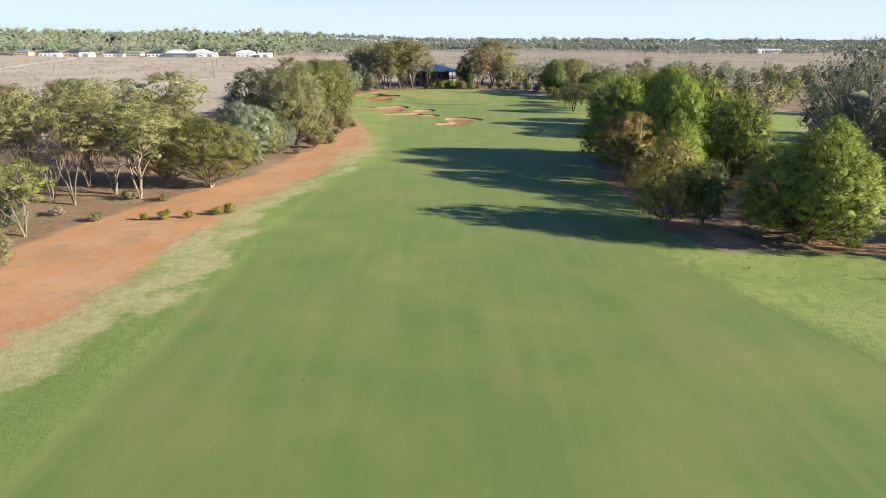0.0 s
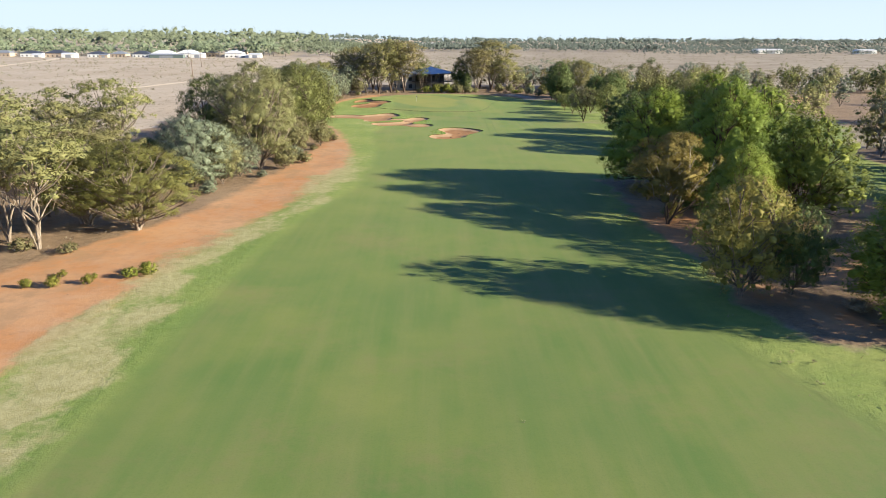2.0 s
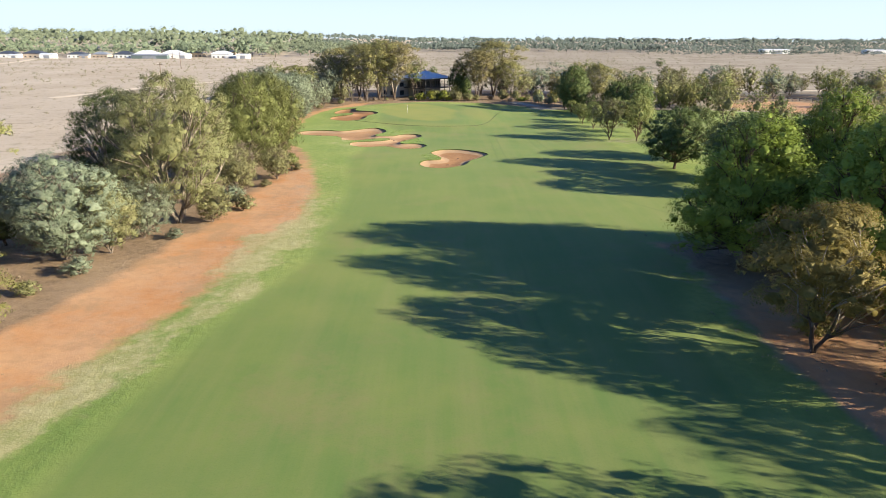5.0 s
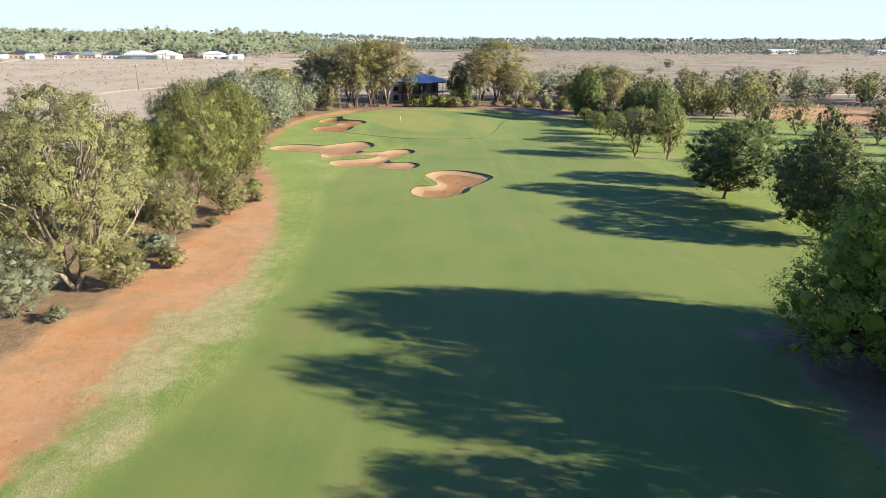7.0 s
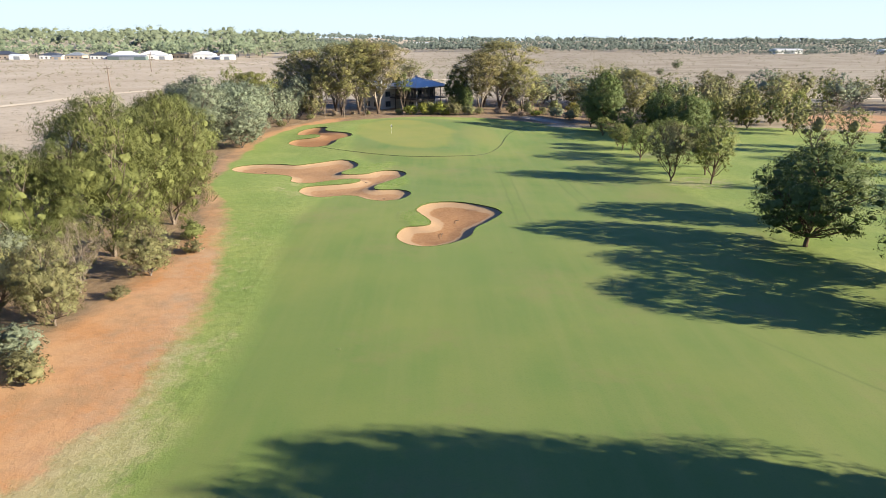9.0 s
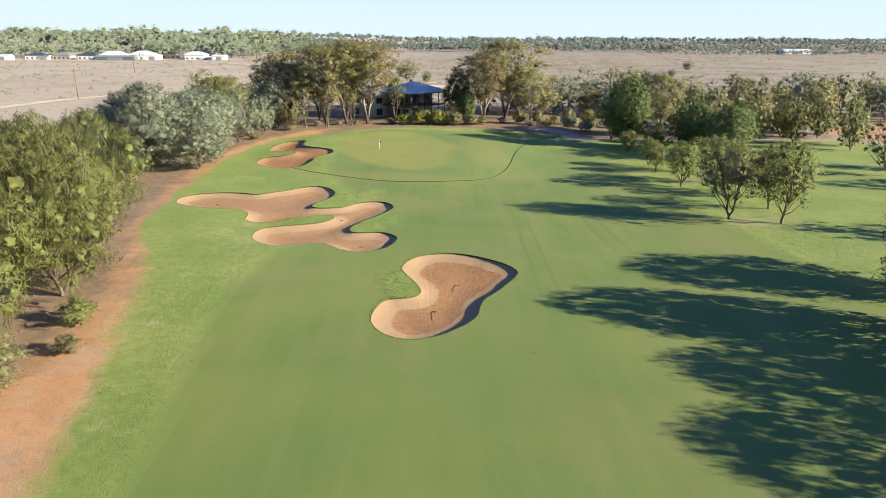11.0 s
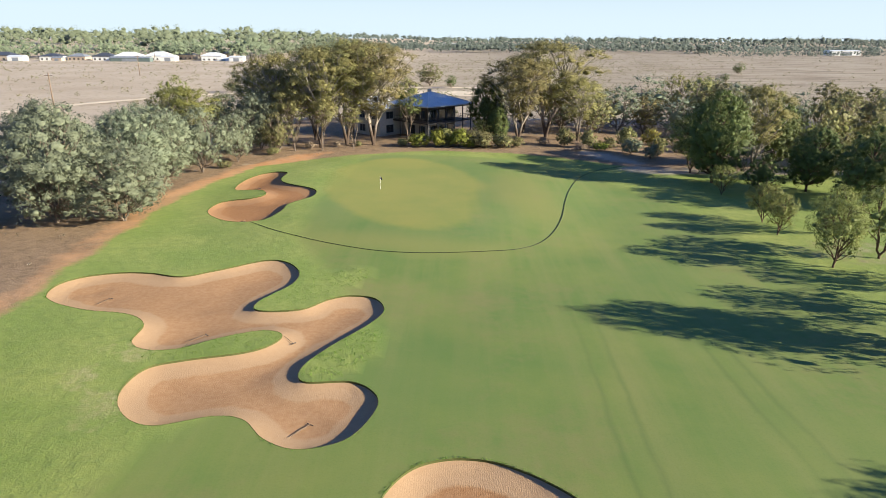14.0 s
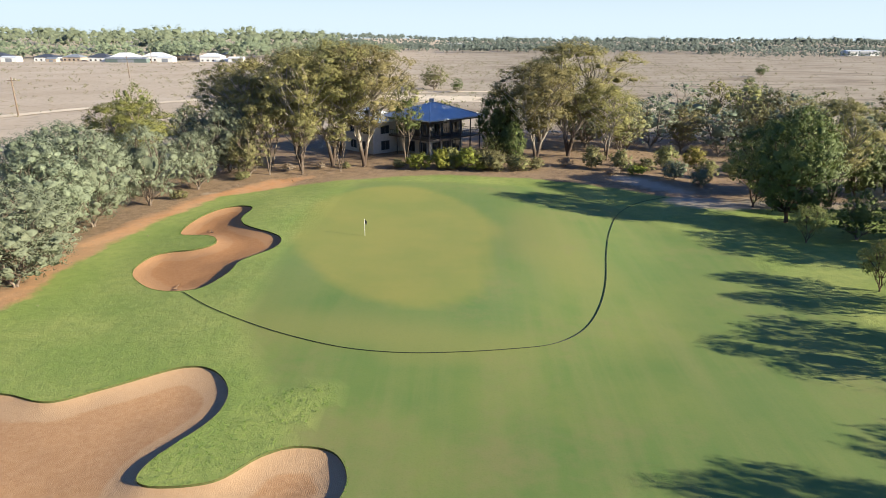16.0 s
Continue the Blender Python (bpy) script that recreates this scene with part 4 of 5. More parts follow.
tree("grey_wattle", -58, 262, 13, 13, "blue-grey wattle in the row", 1, None, ROW)
tree("olive_tree", -32.5, 296, 8.5, 7.5, "small olive tree at the garden edge", 1, None, ROW)
tree("sparse_gum", -24, 297.5, 10.5, 8, "slender gum at the garden edge", 0, None, ROW)
tree("sparse_gum", -18, 300.2, 9, 7, "slender gum at the garden edge", 2, None, ROW)
tree("olive_gum", -31, 304, 14, 12, "olive gum beside the house", 1, None, ROW, "gum")


# tall gums round the house
HOUSE_GUMS = "tall gums round the house"
for x, y, tall, wide, v in ((-25, 300.7, 19, 12, 0), (-14.6, 304.8, 20.3, 15.5, 1), (-20.2, 304.5, 20.8, 14.5, 2), (-35, 306, 18, 12, 1), (-28.5, 312, 19.5, 13, 0),
                            (-41, 314, 16, 12, 2), (-21, 316, 20, 13, 1), (16.6, 310.5, 17.2, 13.5, 1), (23.5, 317, 20.6, 17, 0), (19, 325, 18, 13, 2), (30, 313, 13.5, 10, 1)):
    tree("gum_tree", x, y, tall * 1.06, wide * 1.35, "tall gum with pale smooth limbs and olive crown", v, None, HOUSE_GUMS)
tree("sparse_gum", -29.5, 297.2, 12.5, 7.5, "slender leaning gum at the garden edge", 1, None, HOUSE_GUMS)
tree("sparse_gum", -7.2, 306.3, 12, 7, "slim dark green tree before the house", 0, None, HOUSE_GUMS, "dark")
tree("dark_tree", 9.6, 315, 14, 8.5, "dark green tree at the house corner", 1, None, HOUSE_GUMS)
tree("dark_tree", 12.2, 309, 8, 6, "dark green tree beside the veranda", 0, None, HOUSE_GUMS)
tree("young_tree", 8.3, 308.3, 5.5, 4.5, "small green garden tree", 1, None, HOUSE_GUMS)

# trees on the sunny side of the fairway
SUNNY = "trees shading the fairway"
tree("pine_tree", 40.7, 112.8, 18.6, 17, "large dense bright green pine", 0, 20, SUNNY)
tree("pine_tree", 48.5, 107, 15, 14, "dense bright green pine", 1, None, SUNNY)
tree("pine_tree", 35, 125.6, 16.8, 17, "dense dark-shaded green pine over red litter", 1, 200, SUNNY)
tree("pine_tree", 42.5, 125.8, 18.8, 16, "large dense green pine behind its neighbour", 0, 250, SUNNY)
tree("pine_tree", 48, 120.5, 17.5, 16, "large dense green pine", 0, None, SUNNY)
tree("pine_tree", 35.5, 96.5, 12, 11, "dense bright green pine with low branches", 1, None, SUNNY)
tree("pine_tree", 43.2, 72.8, 13.6, 16, "bright green pine with branches to the ground", 0, 110, SUNNY)
# unseen pine, added so that the litter by the fairway lies in shade
tree("pine_tree", 51, 84.5, 14, 14, "dense bright green pine added unseen behind its neighbours to shade the litter", 0, None, SUNNY)
tree("olive_tree", 28.6, 79.5, 11.8, 12, "olive-brown bushy tree with twin trunk", 0, None, SUNNY, "gold")
tree("olive_tree", 33.6, 79.8, 9.2, 8, "dark shaded bushy tree beside its neighbour", 1, None, SUNNY, "dark")
tree("golden_gum", 30.1, 104, 12.3, 13, "gum with golden-tipped clumps and white trunk", 0, None, SUNNY)
tree("dark_tree", 51.5, 188, 11, 13, "dark rounded leafy tree behind its neighbour", 1, None, SUNNY)
tree("dark_tree", 45.4, 177.4, 11.8, 13.5, "dark rounded leafy tree on lawn", 0, None, SUNNY)
tree("dark_tree", 52, 167, 12, 14, "dark rounded leafy tree on lawn", 1, None, SUNNY)
tree("dark_tree", 48.2, 156.5, 11.4, 13.5, "dark leafy tree with low branches on lawn", 0, None, SUNNY)
tree("young_tree", 44.9, 282.5, 10.5, 11, "light green spreading tree beside the cart path", 1, None, SUNNY)
tree("dark_tree", 50, 290, 12, 11, "dark spreading tree behind the cart path", 0, None, SUNNY)
tree("olive_tree", 50.5, 266.5, 6.5, 7, "olive bushy tree beside the lawn", 0, None, SUNNY, "dark")
tree("dark_tree", 45.6, 274, 15.5, 13, "tall dark olive tree beside the cart path", 0, None, SUNNY, "dark")
tree("dark_tree", 58, 268, 10.5, 10, "dark spreading tree on the lawn", 1, None, SUNNY)
tree("gum_tree", 56, 283, 15.5, 13, "tall dark tree at the lawn edge", 0, None, SUNNY)
tree("dark_tree", 61, 258, 11, 12, "dark spreading tree at the lawn edge", 1, None, SUNNY)
YOUNG = "small trees on the lawn"
for x, y, tall, wide, v in ((43.2, 232.9, 7.6, 7.4, 0), (49.8, 236, 8.6, 9, 1), (43.4, 250.1, 5.6, 5.2, 1), (42.9, 244.7, 5.6, 5, 0), (43.8, 265, 5, 5.2, 1),
                            (50.5, 219, 9.2, 8.5, 1), (48.5, 211.5, 11.4, 10, 0), (54, 226, 8, 8, 1), (50, 245, 6.5, 6, 0)):
    tree("young_tree", x, y, tall, wide, "small light green tree on thin lawn", v, None, YOUNG)
tree("young_tree", 42.6, 213.8, 10.6, 9.5, "thin grey-green tree with sparse leaves on the lawn", 1, None, YOUNG, "scrub")


def scatter(rng, box, count, gap):
    """Plan places in a box, no two nearer than gap."""
    x0, y0, x1, y1 = box
    got, tries = [], 0
    while len(got) < count and tries < count * 60:
        tries += 1
        p = (rng.uniform(x0, x1), rng.uniform(y0, y1))
        if all((p[0] - q[0]) ** 2 + (p[1] - q[1]) ** 2 > gap * gap for q in got):
            got.append(p)
    return got


rng = random.Random(5)
BELT = "trees of the belt beyond the course"
for box, count, gap, kinds, low, high in (
        ((28, 320, 72, 352), 20, 5.5, ("belt_tree",), 10, 15.5), ((70, 318, 215, 356), 44, 7, ("belt_tree", "belt_tree", "belt_bush_tree"), 9, 14),
        ((64, 262, 130, 312), 24, 8, ("belt_bush_tree",), 8, 11.5), ((74, 165, 120, 250), 12, 11, ("belt_bush_tree", "belt_tree"), 8, 12),
        ((76, 50, 128, 82), 10, 9.5, ("belt_tree", "belt_tree", "belt_bush_tree"), 13, 19), ((72, 82, 112, 116), 15, 7, ("belt_tree", "belt_tree", "belt_bush_tree"), 11, 17), ((88, 118, 130, 165), 14, 8.5, ("belt_tree", "belt_bush_tree"), 10, 15), ((120, 90, 190, 260), 22, 13, ("belt_tree", "belt_bush_tree"), 9, 15),
        ((-60, 326, 20, 350), 12, 8, ("belt_tree",), 9, 13)):
    for x, y in scatter(rng, box, count, gap):
        if 104 < x < 150 and 262 < y < 318:
            continue
        kind = rng.choice(kinds)
        tall = rng.uniform(low, high)
        tree(kind, x, y, tall, tall * rng.uniform(0.75, 1.05), "olive gum with pale stems in the belt" if kind == "belt_tree" else "rounded green bushy tree in the belt", rng.randrange(3), rng.uniform(0, 360), BELT,
             rng.choice(("olive", "olive", "grey", "scrub", "")) if kind == "belt_tree" else rng.choice(("", "dark", "olive", "scrub")))
for k in range(15):
    x = 64 + 6.2 * k + rng.uniform(-1.5, 1.5)
    if not 102 < x < 150:
        tree("belt_bush_tree", x, 291 + rng.uniform(-4, 4), rng.uniform(7.5, 9.5), rng.uniform(9, 11), "rounded green bushy tree in a row", k % 3, None, BELT, rng.choice(("", "gum", "dark")))
for x, y, tall, wide in ((69, 108, 24, 21), (77, 118, 22, 17), (86, 106, 22, 18), (72, 92, 19, 15)):
    tree("spreading_gum", x, y, tall, wide, "tall grey-green gum in the belt", rng.randrange(2), None, BELT, "grey")


for x, y, tall, wide, leaf in ((-12, 500, 12, 19, "scrub"), (-1, 484, 6.5, 8, "dark"), (-22, 489, 5, 8, "scrub"), (64, 470, 5, 7, "scrub"), (-96, 452, 6, 9, "scrub"), (38, 560, 7, 9, "dark"), (190, 620, 8, 10, "dark"), (150, 540, 5, 7, "dark")):
    tree("olive_tree", x, y, tall, wide, "lone olive-grey tree on the dry plain", 1, None, BELT, leaf)


# ---- the flag and the rakes ----
WHITE = plain_material("white_paint", (0.8, 0.79, 0.74), 0.4)
DARKMETAL = plain_material("dark_metal", (0.05, 0.05, 0.055), 0.5, 0.4)
CLOTH = plain_material("flag_cloth", (0.05, 0.05, 0.05), 0.8)
WOOD = plain_material("weathered_wood", (0.20, 0.145, 0.10), 0.8, 0.0, 0.3, 6)


def rod(name, pts, radii, material, parent=None, sides=8):
    v, f = [], []
    tube(v, f, pts, radii, sides)
    f.append(tuple(range(sides))[::-1])
    f.append(tuple(range(len(v) - sides, len(v))))
    return link_mesh(name, v, f, material, parent, True)


def flagstick(x, y):
    z = float(height(x, y))
    thing = tagged(new("flagstick"), "white flagstick with dark limp flag in the green", "flag")
    thing.location = (x, y, z)
    rod("pole", [(0, 0, -0.1), (0, 0, 1.0), (0, 0, 2.05)], [0.03, 0.025, 0.02], WHITE, thing)
    v, f = [], []
    for i in range(9):
        for j in range(7):
            u, w = i / 8, j / 6
            v.append((0.03 + 0.26 * u + 0.02 * math.sin(6 * w), 0.05 * math.sin(5 * u + 2 * w), 2.0 - 0.42 * w - 0.28 * u))
    for i in range(8):
        for j in range(6):
            k = i * 7 + j
            f.append((k, k + 1, k + 8, k + 7))
    link_mesh("flag", v, f, CLOTH, thing, True)
    rod("cup", [(0, 0, -0.02), (0, 0, 0.015)], [0.055, 0.055], WHITE, thing, 14)


flagstick(-7.9, 262)


def sand_at(x, y):
    for poly in BUNKERS:
        if inside(poly, np.array([x]), np.array([y]))[0]:
            return float(height(x, y) - sand_depth(rim_distance(poly, np.array([x]), np.array([y])))[0])
    return float(height(x, y))


def rake(x0, y0, x1, y1):
    """A rake lying from its head (0) to its handle's end (1)."""
    thing = tagged(new("bunker_rake"), "bunker rake with pale handle lying on raked sand", "rake", "rakes in the bunkers")
    z0, z1 = sand_at(x0, y0) + 0.1, sand_at(x1, y1) + 0.1
    thing.location = (x0, y0, z0)
    d = np.array((x1 - x0, y1 - y0, z1 - z0))
    side = np.array((-d[1], d[0], 0)) / np.hypot(d[0], d[1])
    rod("handle", [(0, 0, 0), tuple(d * 0.5), tuple(d)], [0.022, 0.02, 0.02], WOOD, thing)
    rod("head", [tuple(-side * 0.25), tuple(side * 0.25)], [0.025, 0.025], DARKMETAL, thing, 6)
    for k in range(9):
        p = side * (-0.24 + 0.06 * k)
        rod("tine", [tuple(p), tuple(p + np.array((0, 0, -0.11)))], [0.012, 0.006], DARKMETAL, thing, 4)


for r in ((3.3, 184.5, 3.4, 182.6), (5.5, 191.0, 5.2, 189.2), (-5.3, 203.4, -6.1, 201.9), (-28.4, 222.9, -28.8, 221.4), (-16.6, 215.7, -17.6, 214.5), (-9.1, 214.3, -10.0, 215.1), (-23.7, 246.9, -24.0, 248.6), (-27.3, 265.5, -28.0, 267.1)):
    rake(*r)


# ---- hose round the green ----
def ribbon_points(points, step):
    p = np.array(points, float)
    out = []
    for i in range(len(p) - 1):
        a, b, c, d = p[max(i - 1, 0)], p[i], p[i + 1], p[min(i + 2, len(p) - 1)]
        k = max(2, int(np.linalg.norm(c - b) / step))
        for j in range(k):
            t = j / k
            out.append(0.5 * (2 * b + (c - a) * t + (2 * a - 5 * b + 4 * c - d) * t * t + (3 * b - a - 3 * c + d) * t ** 3))
    return np.array(out + [p[-1]])


HOSE = ribbon_points([(-22.3, 245.6), (-18.6, 242.3), (-14.7, 239.6), (-10.7, 237.4), (-5.8, 235.5), (-1.4, 234.9), (2.8, 235.2), (7.1, 236), (10.7, 237.2), (13.4, 239.7),
                      (15.5, 243.9), (17.4, 250.1), (19.2, 258.7), (21.4, 267.5), (24.6, 277), (28.9, 283.7), (34.1, 287.5)], 0.5)
hz_line = height(HOSE[:, 0], HOSE[:, 1]) + 0.05
RUBBER = plain_material("black_rubber", (0.015, 0.02, 0.012), 0.6)
tagged(rod("hose", np.column_stack((HOSE, hz_line)), [0.03] * len(HOSE), RUBBER, None, 6), "long black irrigation hose lying on the grass", "hose")


# ---- the two-storey house behind the green ----
ROOFING = Nodes("blue_grey_steel_roof")
_v = ROOFING.coords()
_w = ROOFING.node("TexWave", Scale=2.2)
ROOFING.link(_v, _w.inputs["Vector"])
ROOFING.bump(_w.outputs["Fac"], 0.5, 0.03)
ROOFING = ROOFING.done(ROOFING.mix(ROOFING.noise(_v, 0.6, 4), (0.40, 0.45, 0.53), (0.58, 0.63, 0.70)), 0.3, 0.35, 0.5)
PALE_ROOF = plain_material("pale_steel_roof", (0.72, 0.74, 0.76), 0.4, 0.1, 0.1, 0.5)
RENDERED = plain_material("cream_render", (0.46, 0.42, 0.36), 0.85, 0.0, 0.15, 1.2)
DARKWALL = plain_material("dark_cladding", (0.075, 0.07, 0.07), 0.7, 0.0, 0.3, 1.5)
TIMBER = plain_material("dark_veranda_timber", (0.07, 0.06, 0.055), 0.6, 0.0, 0.3, 3)
GLASS = Nodes("window_glass").done((0.03, 0.035, 0.04), 0.06, 0.0, 0.8)
FRAME = plain_material("grey_window_frame", (0.16, 0.16, 0.16), 0.5)
CONCRETE = plain_material("concrete", (0.36, 0.34, 0.31), 0.85, 0.0, 0.2, 0.8)


def box(name, lo, hi, material, parent, bevel=0.0):
    """A box from corner to corner, its edges eased."""
    bm = bmesh.new()
    bmesh.ops.create_cube(bm, size=1)
    for v in bm.verts:
        v.co = Vector([lo[k] + (v.co[k] + 0.5) * (hi[k] - lo[k]) for k in range(3)])
    if bevel:
        bmesh.ops.bevel(bm, geom=bm.edges[:], offset=bevel, segments=1, affect="EDGES")
    me = bpy.data.meshes.new(name)
    bm.to_mesh(me)
    bm.free()
    me.materials.append(material)
    ob = new(name, me)
    ob.parent = parent
    return ob


def hip_roof(name, x0, y0, x1, y1, eave, ridge, over, material, parent):
    """A hipped roof with a soffit and a fascia."""
    x0, y0, x1, y1 = x0 - over, y0 - over, x1 + over, y1 + over
    w, d = x1 - x0, y1 - y0
    cut = min(w, d) / 2
    if w > d:
        r0, r1 = (x0 + cut, (y0 + y1) / 2, ridge), (x1 - cut, (y0 + y1) / 2, ridge)
    else:
        r0, r1 = ((x0 + x1) / 2, y0 + cut, ridge), ((x0 + x1) / 2, y1 - cut, ridge)
    v = [(x0, y0, eave), (x1, y0, eave), (x1, y1, eave), (x0, y1, eave), r0, r1] + [(x0, y0, eave - 0.22), (x1, y0, eave - 0.22), (x1, y1, eave - 0.22), (x0, y1, eave - 0.22)]
    if w > d:
        f = [(0, 1, 5, 4), (1, 2, 5), (2, 3, 4, 5), (3, 0, 4)]
    else:
        f = [(0, 1, 4), (1, 2, 5, 4), (2, 3, 5), (3, 0, 4, 5)]
    f += [(6, 7, 1, 0), (7, 8, 2, 1), (8, 9, 3, 2), (9, 6, 0, 3), (9, 8, 7, 6)]
    roof = link_mesh(name, v, f, material, parent)
    for a, b in ((0, 4), (1, 5 if w > d else 4), (2, 5), (3, 4 if w > d else 5), (4, 5)):
        rod("ridge_cap", [tuple(np.array(v[a]) + (0, 0, 0.03)), tuple(np.array(v[b]) + (0, 0, 0.03))], [0.1, 0.1], material, roof, 6)
    return roof


def window(parent, at, wide, tall, axis, out):
    """A framed window on a wall: axis 0 faces y, axis 1 faces x."""
    x, y, z = at
    w = tagged(new("window"))
    w.parent = parent
    w.location = at
    d = 0.06 * out
    if axis == 0:
        box("pane", (-wide / 2, min(0, d), 0), (wide / 2, max(0, d), tall), GLASS, w)
        for a, b in ((-wide / 2 - 0.07, -wide / 2), (wide / 2, wide / 2 + 0.07), (-0.03, 0.03)):
            box("frame", (a, min(0, d * 1.8), -0.07), (b, max(0, d * 1.8), tall + 0.07), FRAME, w)
        for a, b in ((-0.07, 0), (tall, tall + 0.07)):
            box("frame", (-wide / 2, min(0, d * 1.7), a), (wide / 2, max(0, d * 1.7), b), FRAME, w)
    else:
        box("pane", (min(0, d), -wide / 2, 0), (max(0, d), wide / 2, tall), GLASS, w)
        for a, b in ((-wide / 2 - 0.07, -wide / 2), (wide / 2, wide / 2 + 0.07), (-0.03, 0.03)):
            box("frame", (min(0, d * 1.8), a, -0.07), (max(0, d * 1.8), b, tall + 0.07), FRAME, w)
        for a, b in ((-0.07, 0), (tall, tall + 0.07)):
            box("frame", (min(0, d * 1.7), -wide / 2, a), (max(0, d * 1.7), wide / 2, b), FRAME, w)
    return w


def main_house():
    """Local frame: x along the front veranda, y away from the green."""
    house = tagged(new("house"), "two-storey house with blue-grey steel hip roof and deep verandas", "house")
    house.matrix_basis = pose(-3.3, 311.8, 0.95, 0, 0, 46.5)
    L, D, floor2, eave = 14.0, 13.0, 3.75, 7.15
    ver = 2.6
    box("slab", (-0.3, -0.3, -0.6), (L + 0.3, D, 0.12), CONCRETE, house)
    box("lower_wall", (ver, ver, 0.12), (L - ver, D, floor2 - 0.3), RENDERED, house)
    box("upper_wall", (ver, ver, floor2), (L - ver, D, eave), DARKWALL, house)
    box("balcony_floor", (-0.1, -0.1, floor2 - 0.28), (L + 0.1, D, floor2), TIMBER, house)
    hip_roof("roof", 0, 0, L, D, eave + 0.25, eave + 2.7, 0.55, ROOFING, house)
    spots = [(x, 0.05) for x in np.linspace(0.05, L - 0.05, 6)] + [(L - 0.05, y) for y in np.linspace(2.6, D - 0.2, 4)] + [(0.05, y) for y in np.linspace(2.6, D - 0.2, 4)]
    for x, y in spots:
        box("post", (x - 0.08, y - 0.08, 0.12), (x + 0.08, y + 0.08, eave), TIMBER, house)
    for a, b in (((0, 0.02), (L, 0.02)), ((L - 0.02, 0), (L - 0.02, D)), ((0.02, 0), (0.02, D))):
        lo = (min(a[0], b[0]) - 0.03, min(a[1], b[1]) - 0.03)
        hi = (max(a[0], b[0]) + 0.03, max(a[1], b[1]) + 0.03)
        for z in (floor2 + 0.15, floor2 + 0.95):
            box("rail", (*lo, z), (*hi, z + 0.07), TIMBER, house)
        n = int(max(hi[0] - lo[0], hi[1] - lo[1]) / 0.55)
        for k in range(1, n):
            x, y = a[0] + (b[0] - a[0]) * k / n, a[1] + (b[1] - a[1]) * k / n
            box("baluster", (x - 0.02, y - 0.02, floor2 + 0.15), (x + 0.02, y + 0.02, floor2 + 0.98), TIMBER, house)
        box("beam", (*lo, eave - 0.3), (*hi, eave), TIMBER, house)
    for x in (4.2, 6.9, 9.6):
        window(house, (x, ver - 0.003, 0.5), 1.9, 2.1, 0, -1)
        window(house, (x, ver - 0.003, floor2 + 0.25), 1.9, 2.2, 0, -1)
    for y in (4.6, 8.0):
        window(house, (ver - 0.003, y, 0.6), 1.9, 1.9, 1, -1)
        window(house, (ver - 0.003, y, floor2 + 0.4), 1.9, 1.9, 1, -1)
        window(house, (L - ver + 0.003, y, floor2 + 0.4), 1.9, 1.9, 1, 1)
    box("chimney", (8.6, 8.5, eave + 1.2), (9.3, 9.2, eave + 3.2), RENDERED, house, 0.03)
    wing = tagged(new("house"), "rendered house wing, steel hip roof coloured pale for its highlight", "house")
    wing.matrix_basis = pose(-9.2, 316.5, 0.95, 0, 0, 46.5)
    box("wall", (-3.5, 4.2, -0.4), (3.2, 14, 6.3), RENDERED, wing)
    # pale roof colour stands in for the bright highlight on the steel
    hip_roof("roof", -3.5, 4.2, 3.2, 14, 6.5, 8.6, 0.7, PALE_ROOF, wing)
    for y in (6.5, 10.5):
        for z in (0.9, 4.0):
            window(wing, (-3.503, y, z), 1.8, 1.5, 1, -1)
    window(wing, (-0.5, 4.197, 4.0), 2.0, 1.5, 0, -1)
    window(wing, (-0.5, 4.197, 0.8), 2.0, 1.7, 0, -1)


main_house()

# garden shrubs
GARDEN = "garden shrubs before the house"
for x, y, wide, tall, leaf in ((-4.7, 302.6, 5.4, 3.2, "fresh"), (-1.0, 302.9, 5.8, 4.0, "fresh"), (3.6, 302.6, 6.2, 4.2, "fresh"), (8.6, 302.6, 7.0, 3.8, "scrub"), (12.6, 302.5, 5.6, 3.2, "scrub"), (1.2, 304.4, 6, 3.8, "olive"), (6.2, 304.2, 6, 3.8, "scrub"), (16, 303.5, 4.6, 2.4, "scrub"),
                               (-8.5, 304.2, 3.4, 1.8, "scrub"), (1.2, 302.8, 3.4, 1.6, "scrub"), (6.0, 302.6, 3.6, 1.7, "fresh"),
                               (26.0, 305.5, 5.8, 4.2, "scrub"), (30.4, 303.3, 4.6, 4.0, "scrub"), (39.0, 306, 5.8, 4.6, "olive"), (46.0, 311, 5.2, 4.2, "gold"), (38.2, 297.6, 4.8, 3.6, "grey"),
                               (41.2, 294.2, 4.4, 3.2, "grey"), (35, 303, 4.6, 2.6, "scrub"), (32.5, 299.8, 3.8, 1.9, "pine"), (28.5, 299.6, 3.4, 1.6, "bare"), (44.5, 300, 5, 3.6, "olive"), (50, 303, 5, 3.4, "olive"),
                               (21.5, 306.5, 3.2, 1.8, "bare"), (-27, 300, 3, 1.6, "bare"), (-22, 302.5, 2.6, 1.3, "bare"), (-33, 294, 3, 1.7, "scrub"), (-39, 283, 3.2, 1.6, "scrub"), (-17.5, 303, 2.4, 1.2, "scrub")):
    words = {"fresh": "leafy yellow-green garden shrub", "scrub": "dry olive garden shrub with fine leaves", "olive": "rounded olive garden shrub", "gold": "yellow flowering rounded garden shrub",
             "grey": "silver-grey rounded garden shrub", "pine": "low dark green garden shrub", "bare": "twiggy brown garden shrub on litter"}[leaf]
    tree("shrub", x, y, tall, wide, words, rng.randrange(3), None, GARDEN, leaf, "shrub", "shrub")
SAPLING = "saplings on the red path"
